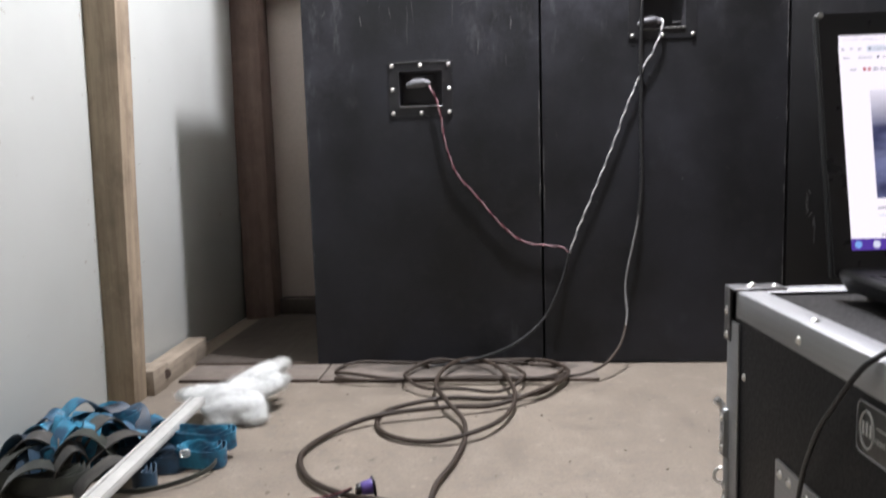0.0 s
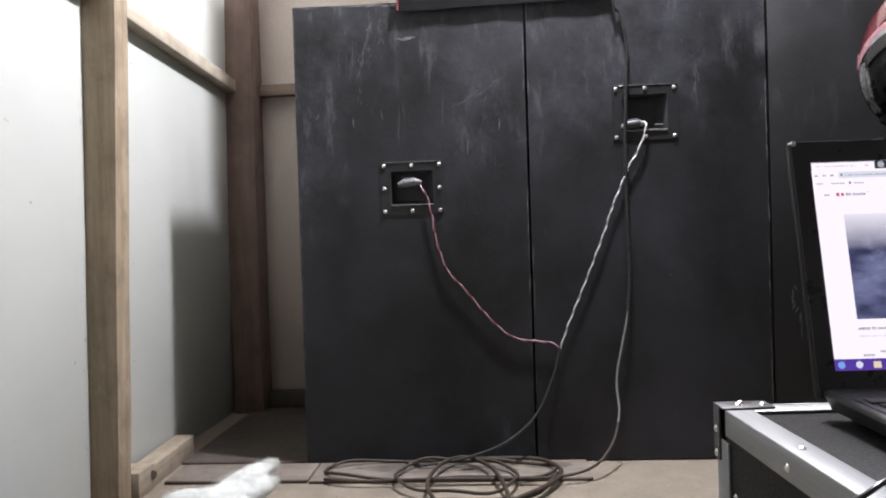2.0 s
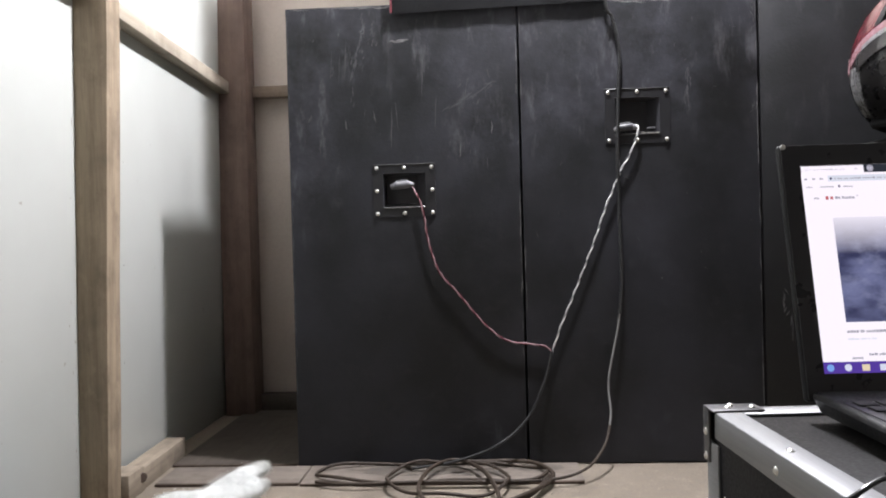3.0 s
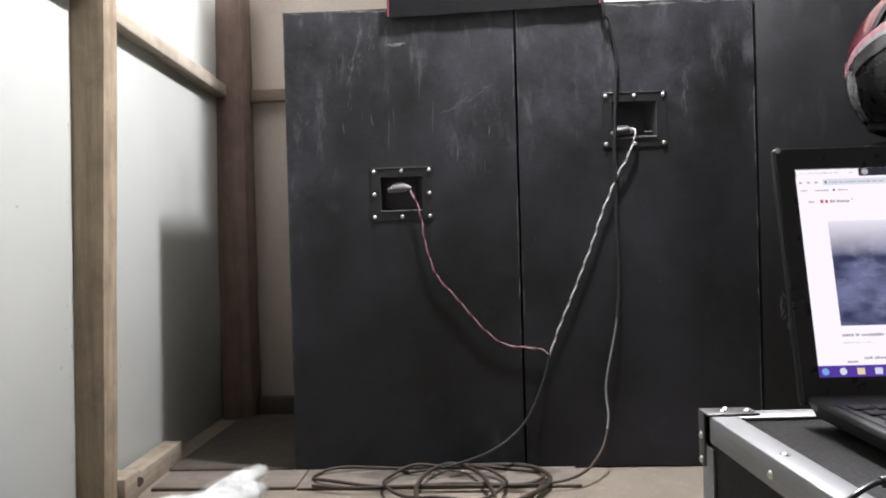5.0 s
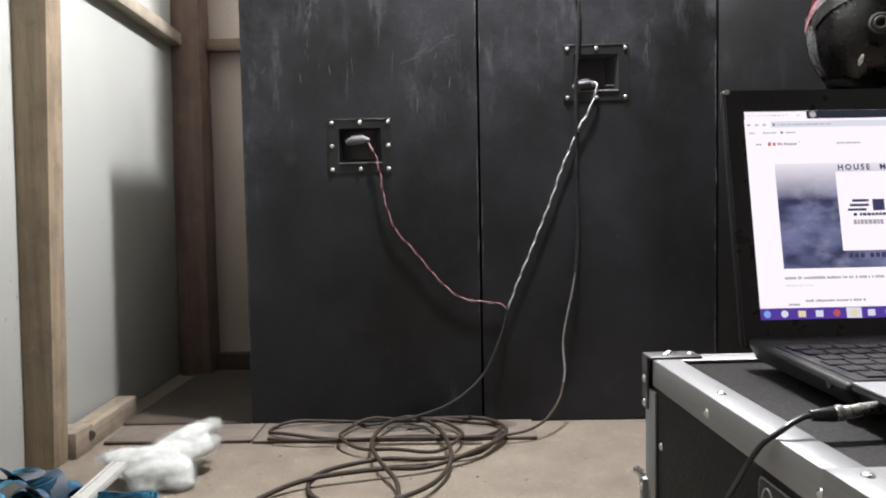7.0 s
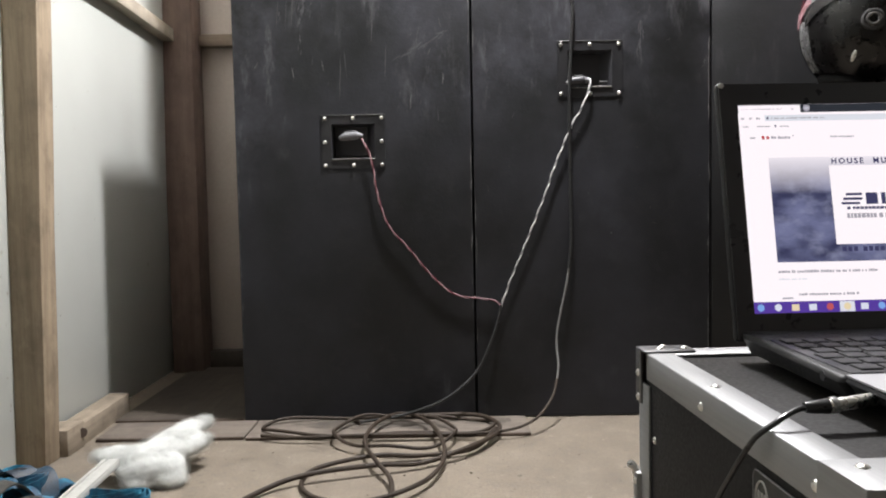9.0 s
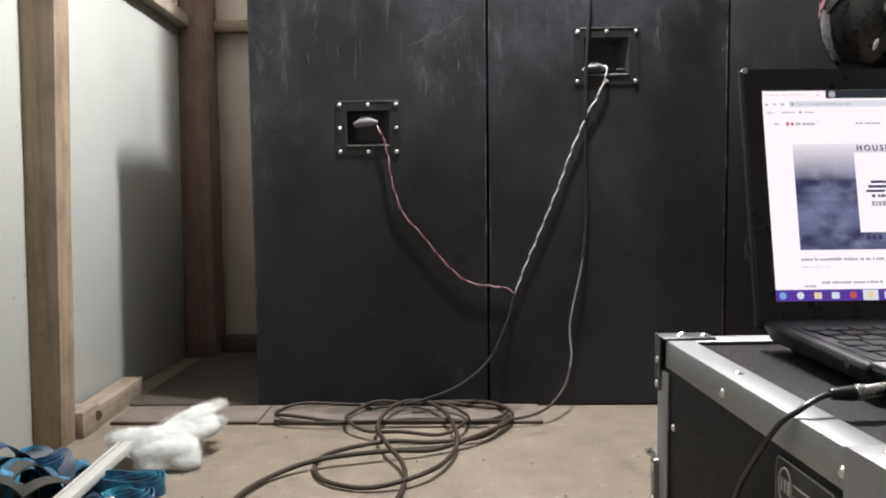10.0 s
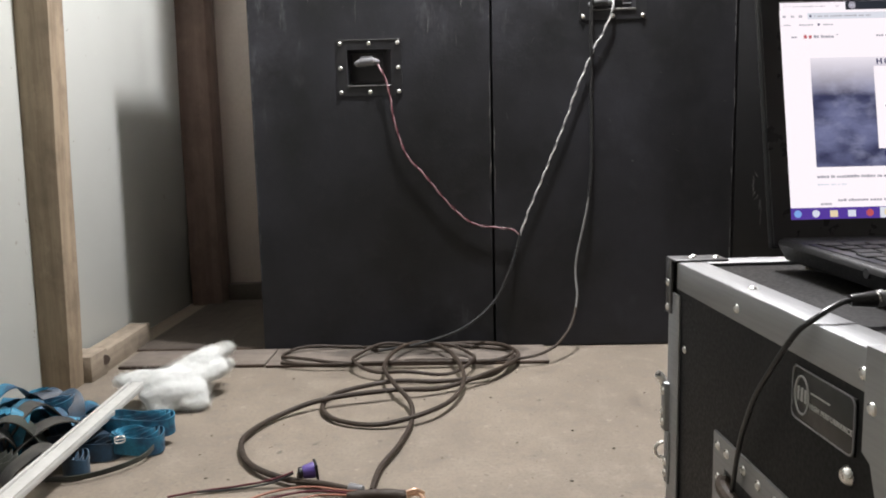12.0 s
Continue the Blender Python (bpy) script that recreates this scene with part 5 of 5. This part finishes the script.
    for u0, v0, u1, v1, mat in ((0.012, 0.016, 0.022, 0.028, SCREEN_INK), (0.028, 0.018, 0.125, 0.026, SCREEN_INK), (0.150, 0.016, 0.158, 0.028, SCREEN_INK),
                                (0.010, 0.062, 0.018, 0.074, SCREEN_INK), (0.032, 0.062, 0.040, 0.074, SCREEN_INK), (0.052, 0.061, 0.061, 0.075, SCREEN_INK),
                                (0.080, 0.061, 0.086, 0.074, SCREEN_TITLE), (0.092, 0.064, 0.24, 0.072, SCREEN_INK),
                                (0.012, 0.104, 0.030, 0.112, SCREEN_INK), (0.052, 0.104, 0.088, 0.112, SCREEN_INK), (0.100, 0.100, 0.108, 0.114, SCREEN_TITLE), (0.114, 0.104, 0.140, 0.112, SCREEN_INK),
                                (0.030, 0.158, 0.044, 0.170, SCREEN_INK), (0.062, 0.154, 0.084, 0.174, SCREEN_RED), (0.088, 0.156, 0.140, 0.172, SCREEN_INK), (0.146, 0.152, 0.152, 0.158, SCREEN_INK),
                                (0.25, 0.158, 0.315, 0.168, SCREEN_INK),
                                (0.075, 0.800, 0.34, 0.816, SCREEN_INK), (0.075, 0.838, 0.150, 0.848, SCREEN_STRIP), (0.365, 0.834, 0.380, 0.850, SCREEN_INK),
                                (0.080, 0.925, 0.108, 0.938, SCREEN_INK), (0.125, 0.908, 0.285, 0.922, SCREEN_INK), (0.360, 0.872, 0.7, 0.874, SCREEN_STRIP)):
        u = u0
        while u < u1 - 0.002:               # short bars, set in words
            w = min(rnd_page.uniform(0.0035, 0.0085), u1 - u)
            k = rnd_page.uniform(0.05, 0.3)
            panel("page_mark", u, v0 + k * (v1 - v0), u + w, v1 - 0.12 * (v1 - v0), mat, 0.0003)
            u += w + rnd_page.choice((0.0012, 0.0012, 0.0012, 0.005))
    panel("video_picture", 0.075, 0.262, 0.70, 0.764, VIDEO, 0.0002, "blue-grey cloudy video picture")
    panel("video_card", 0.238, 0.305, 0.46, 0.684, SCREEN_WHITE, 0.0003, "white card in the video")
    # a plain angular emblem, then two lines of print
    for u0, v0, u1, v1 in ((0.276, 0.440, 0.320, 0.452), (0.268, 0.462, 0.320, 0.474), (0.262, 0.484, 0.312, 0.495), (0.330, 0.440, 0.362, 0.495), (0.372, 0.440, 0.384, 0.495), (0.388, 0.482, 0.420, 0.495)):
        panel("card_emblem", u0, v0, u1, v1, SCREEN_TITLE, 0.0005)
    for u0, v0, u1, v1, mat in ((0.276, 0.506, 0.42, 0.519, SCREEN_TITLE), (0.274, 0.538, 0.42, 0.560, SCREEN_INK)):
        u = u0
        while u < u1:
            w = rnd_page.uniform(0.006, 0.011)
            panel("card_mark", u, v0, u + w, v1, mat, 0.0005)
            u += w + rnd_page.choice((0.002, 0.002, 0.002, 0.007))
    for k in range(12):
        panel("caption_mark", 0.252 + 0.0155 * k + (0.010 if k > 2 else 0), 0.696, 0.263 + 0.0155 * k + (0.010 if k > 2 else 0), 0.718, SCREEN_TITLE, 0.0005)
    txt = lid @ Matrix.Translation((sx0 + 0.245 * W, sy1 - 0.296 * H, -0.0004))
    lettering("video_title", "HOUSE  MUSIC", 0.0078, txt, SCREEN_TITLE, shell, 0.0001, 1.42)
    panel("task_bar", 0.0, 0.947, 1.0, 1.0, SCREEN_BAR, 0.0003, "purple task bar")
    for k in range(9):
        u, mat = 0.010 + 0.046 * k, (SCREEN_BLUE, SCREEN_GLYPH, SCREEN_YELLOW, SCREEN_GLYPH, SCREEN_RED, SCREEN_YELLOW, SCREEN_GLYPH, SCREEN_BLUE, SCREEN_GLYPH)[k]
        if k in (0, 1, 4, 5, 7):
            disc("task_icon", u + 0.010, 0.974, 0.0034, mat)
        else:
            panel("task_icon", u, 0.960, u + 0.020, 0.990, mat, 0.0005)
    panel("task_button", 0.010 + 0.046 * 5 - 0.010, 0.950, 0.010 + 0.046 * 5 + 0.030, 0.998, SCREEN_STRIP, 0.0004)
    hinge = Vector((LX, LY, 0))                # the laptop stands turned a little on the case
    t.matrix_world = Matrix.Translation(hinge) @ Matrix.Rotation(radians(2.0), 4, "Z") @ Matrix.Translation(-hinge) @ t.matrix_world


laptop()


def audio_lead():
    """A lead with a metal plug in the laptop's side, hanging over the case."""
    t = thing("audio_lead", (0.46, 0.30, CZ), "black audio lead with a metal plug hanging over the case edge", "cable")
    z = CZ + 0.0135
    part("plug", rod((0.520, 0.306, z + 0.003), (0.484, 0.300, z), 0.0043, bevel=0.001), STEEL, t, "shiny metal plug")
    part("ring", rod((0.4905, 0.301, z + 0.0007), (0.4865, 0.3004, z + 0.0003), 0.0054, bevel=0.0006), CHROME, t)
    part("boot", rod((0.485, 0.300, z), (0.469, 0.2995, z - 0.0005), 0.0052, 0.0036, bevel=0.0008), CORD, t, "black rubber boot")
    pts = [(0.472, 0.2995, z - 0.0005), (0.464, 0.2975, z - 0.001), (0.453, 0.293, CZ + 0.009), (0.445, 0.292, CZ + 0.004), (0.437, 0.296, 0.374), (0.433, 0.308, 0.358), (0.432, 0.327, 0.337), (0.431, 0.345, 0.316), (0.432, 0.362, 0.293), (0.433, 0.378, 0.266),
           (0.435, 0.397, 0.216), (0.434, 0.404, 0.160), (0.432, 0.404, 0.09), (0.424, 0.39, 0.02), (0.40, 0.36, 0.004), (0.36, 0.28, 0.004)]
    part("jacket", tube(smooth_line(pts, 10), 0.0019), CORD, t)


audio_lead()


# ---- behind the laptop ----
def support_box():
    t = thing("equipment_box", (1.16, 1.42, 0), "plain black equipment box under the helmet", "equipment box")
    part("body", box((1.05, 1.30, 0.0), (1.42, 1.58, 0.742), 0.006), LAMINATE, t)


support_box()


def helmet():
    """A motorcycle helmet with its opening towards the room: shell, stripe, raised visor, trim and lining."""
    cx, cy, cz = 1.125, 1.42, 0.898
    t = thing("motorcycle_helmet", (cx, cy, 0.7425), "glossy red motorcycle helmet with a closed black visor", "helmet")
    rx, ry, rz = 0.128, 0.150, 0.165

    def shell(lo_el, hi_el, lo_az, hi_az, grow, n=28, m=22, thick=0.006):
        """A patch of the helmet's surface between two elevations and two bearings from the opening's middle."""
        b = bmesh.new()
        g = []
        for i in range(m + 1):
            row = []
            for j in range(n + 1):
                a = radians(lo_az + (hi_az - lo_az) * j / n)
                lo, hi = (v(a) if callable(v) else v for v in (lo_el, hi_el))
                e = radians(lo + (hi - lo) * i / m)
                chin = 1.0 + 0.06 * max(0, -math.sin(e)) * math.cos(a)
                row.append(b.verts.new((cx + grow * rx * math.cos(e) * math.sin(a), cy - grow * ry * chin * math.cos(e) * math.cos(a), cz + grow * rz * math.sin(e))))
            g.append(row)
        for i in range(m):
            for j in range(n):
                b.faces.new((g[i][j], g[i][j + 1], g[i + 1][j + 1], g[i + 1][j]))
        bmesh.ops.solidify(b, geom=b.faces[:], thickness=thick)
        bmesh.ops.recalc_face_normals(b, faces=b.faces[:])
        return b

    def brow(step):
        """The upper edge of the opening, arched from temple to temple, moved up by some degrees."""
        return lambda a: -16 + 38 * max(0.0, math.cos(a * 90 / 85)) + step

    part("shell", shell(-8, 89, 85, 275, 0.99), HELMET_RED, t)
    for a, b in ((-85, -50), (50, 85)):
        part("crown", shell(brow(4), 89, a, b, 0.99), HELMET_RED, t)
        part("crown_edge", shell(brow(4), 86, min(a, b, key=abs) - 3, min(a, b, key=abs) + 3, 1.012, 4, 20), HELMET_LINING, t, "black rubber edge")
    part("vent_plate", shell(brow(6), 85, -49, 49, 0.965), SMOKE, t, "grey smoked plate over the brow")
    part("vent", shell(24, 33, -44, -34, 1.0, 8, 4, 0.008), CHROME, t, "silver vent slot")
    part("brow_stripe", shell(brow(-5), brow(4), -85, 85, 1.0, 28, 4), HELMET_STRIPE, t, "pale pink stripe")
    part("side_stripe", shell(-17, -8, 85, 275, 1.0, 28, 4), HELMET_STRIPE, t, "pale pink stripe")
    part("skirt", shell(-60, -17, 85, 275, 0.98), SMOKE, t, "dark smoked lower shell")
    for a, b in ((62, 85), (275, 298)):
        part("edge_trim", shell(-58, -17, a, b, 0.985, 8, 16), CHROME, t, "silver edge trim")
    part("visor", shell(-60, brow(-5), -74, 74, 0.985, thick=0.003), VISOR, t, "black tinted visor, closed")
    part("visor_band", shell(brow(-19), brow(-6), -66, -8, 1.012, thick=0.003), SMOKE, t, "glossy smoked band along the visor")
    part("visor_trim", shell(brow(-8), brow(-4), -60, -8, 1.022, 16, 3, 0.004), CHROME, t, "bright silver strip along the visor edge")
    part("lining", shell(-66, 80, 70, 290, 0.93), HELMET_LINING, t, "black padded lining")
    for k, (r, mat) in enumerate(((0.017, HELMET_LINING), (0.010, SMOKE))):
        ring = [(cx - 0.002 + r * math.cos(a), cy - 0.153 - 0.004 * k, cz - 0.046 + r * math.sin(a)) for a in np.linspace(0, math.tau, 14, endpoint=False)]
        part("pivot_ring", tube(smooth_line(ring, 3, True), 0.0035, closed=True), mat, t, "round visor pivot")
    part("base_roll", tube(smooth_line([(cx + 0.045 * math.cos(a), cy + 0.050 * math.sin(a), 0.754) for a in np.linspace(0, math.tau, 12, endpoint=False)], 4, True), 0.011, closed=True), COVER, t)
    part("strap_ring", tube(smooth_line([(cx - 0.017, cy - 0.142, 0.782), (cx - 0.0145, cy - 0.144, 0.791), (cx - 0.013, cy - 0.142, 0.782), (cx - 0.0155, cy - 0.139, 0.773)], 5, True), 0.0022, closed=True), STEEL, t, "steel strap ring")
    t.matrix_world = t.matrix_world @ pose(-0.045, 0, 0.010, 0, 15, -20)


helmet()


# ---- grit ----
def grit():
    """Small chips and crumbs scattered over the concrete."""
    rnd = random.Random(31)
    b = bmesh.new()
    for k in range(110):
        x, y, r = rnd.uniform(-0.30, 0.60), rnd.uniform(0.82, 1.50), 0.0008 + 0.0016 * rnd.random() ** 3
        q = bmesh.new()
        bmesh.ops.create_icosphere(q, subdivisions=1, radius=r)
        for v in q.verts:
            v.co *= rnd.uniform(0.6, 1.3)
        merged(q, b, Matrix.Translation((x, y, 0.4 * r)) @ pose(0, 0, 0, 0, 0, rnd.uniform(0, 360)) @ Matrix.Diagonal((1.5, 1, 0.6, 1)))
    tagged(part("grit", b, GRIT), "small dark crumbs and chips scattered on the concrete", "grit", "", "stuff")


GRIT = material("dark_grit", (0.14, 0.115, 0.09), (0.07, 0.058, 0.048), 0.85, grain=400, relief=0)
grit()
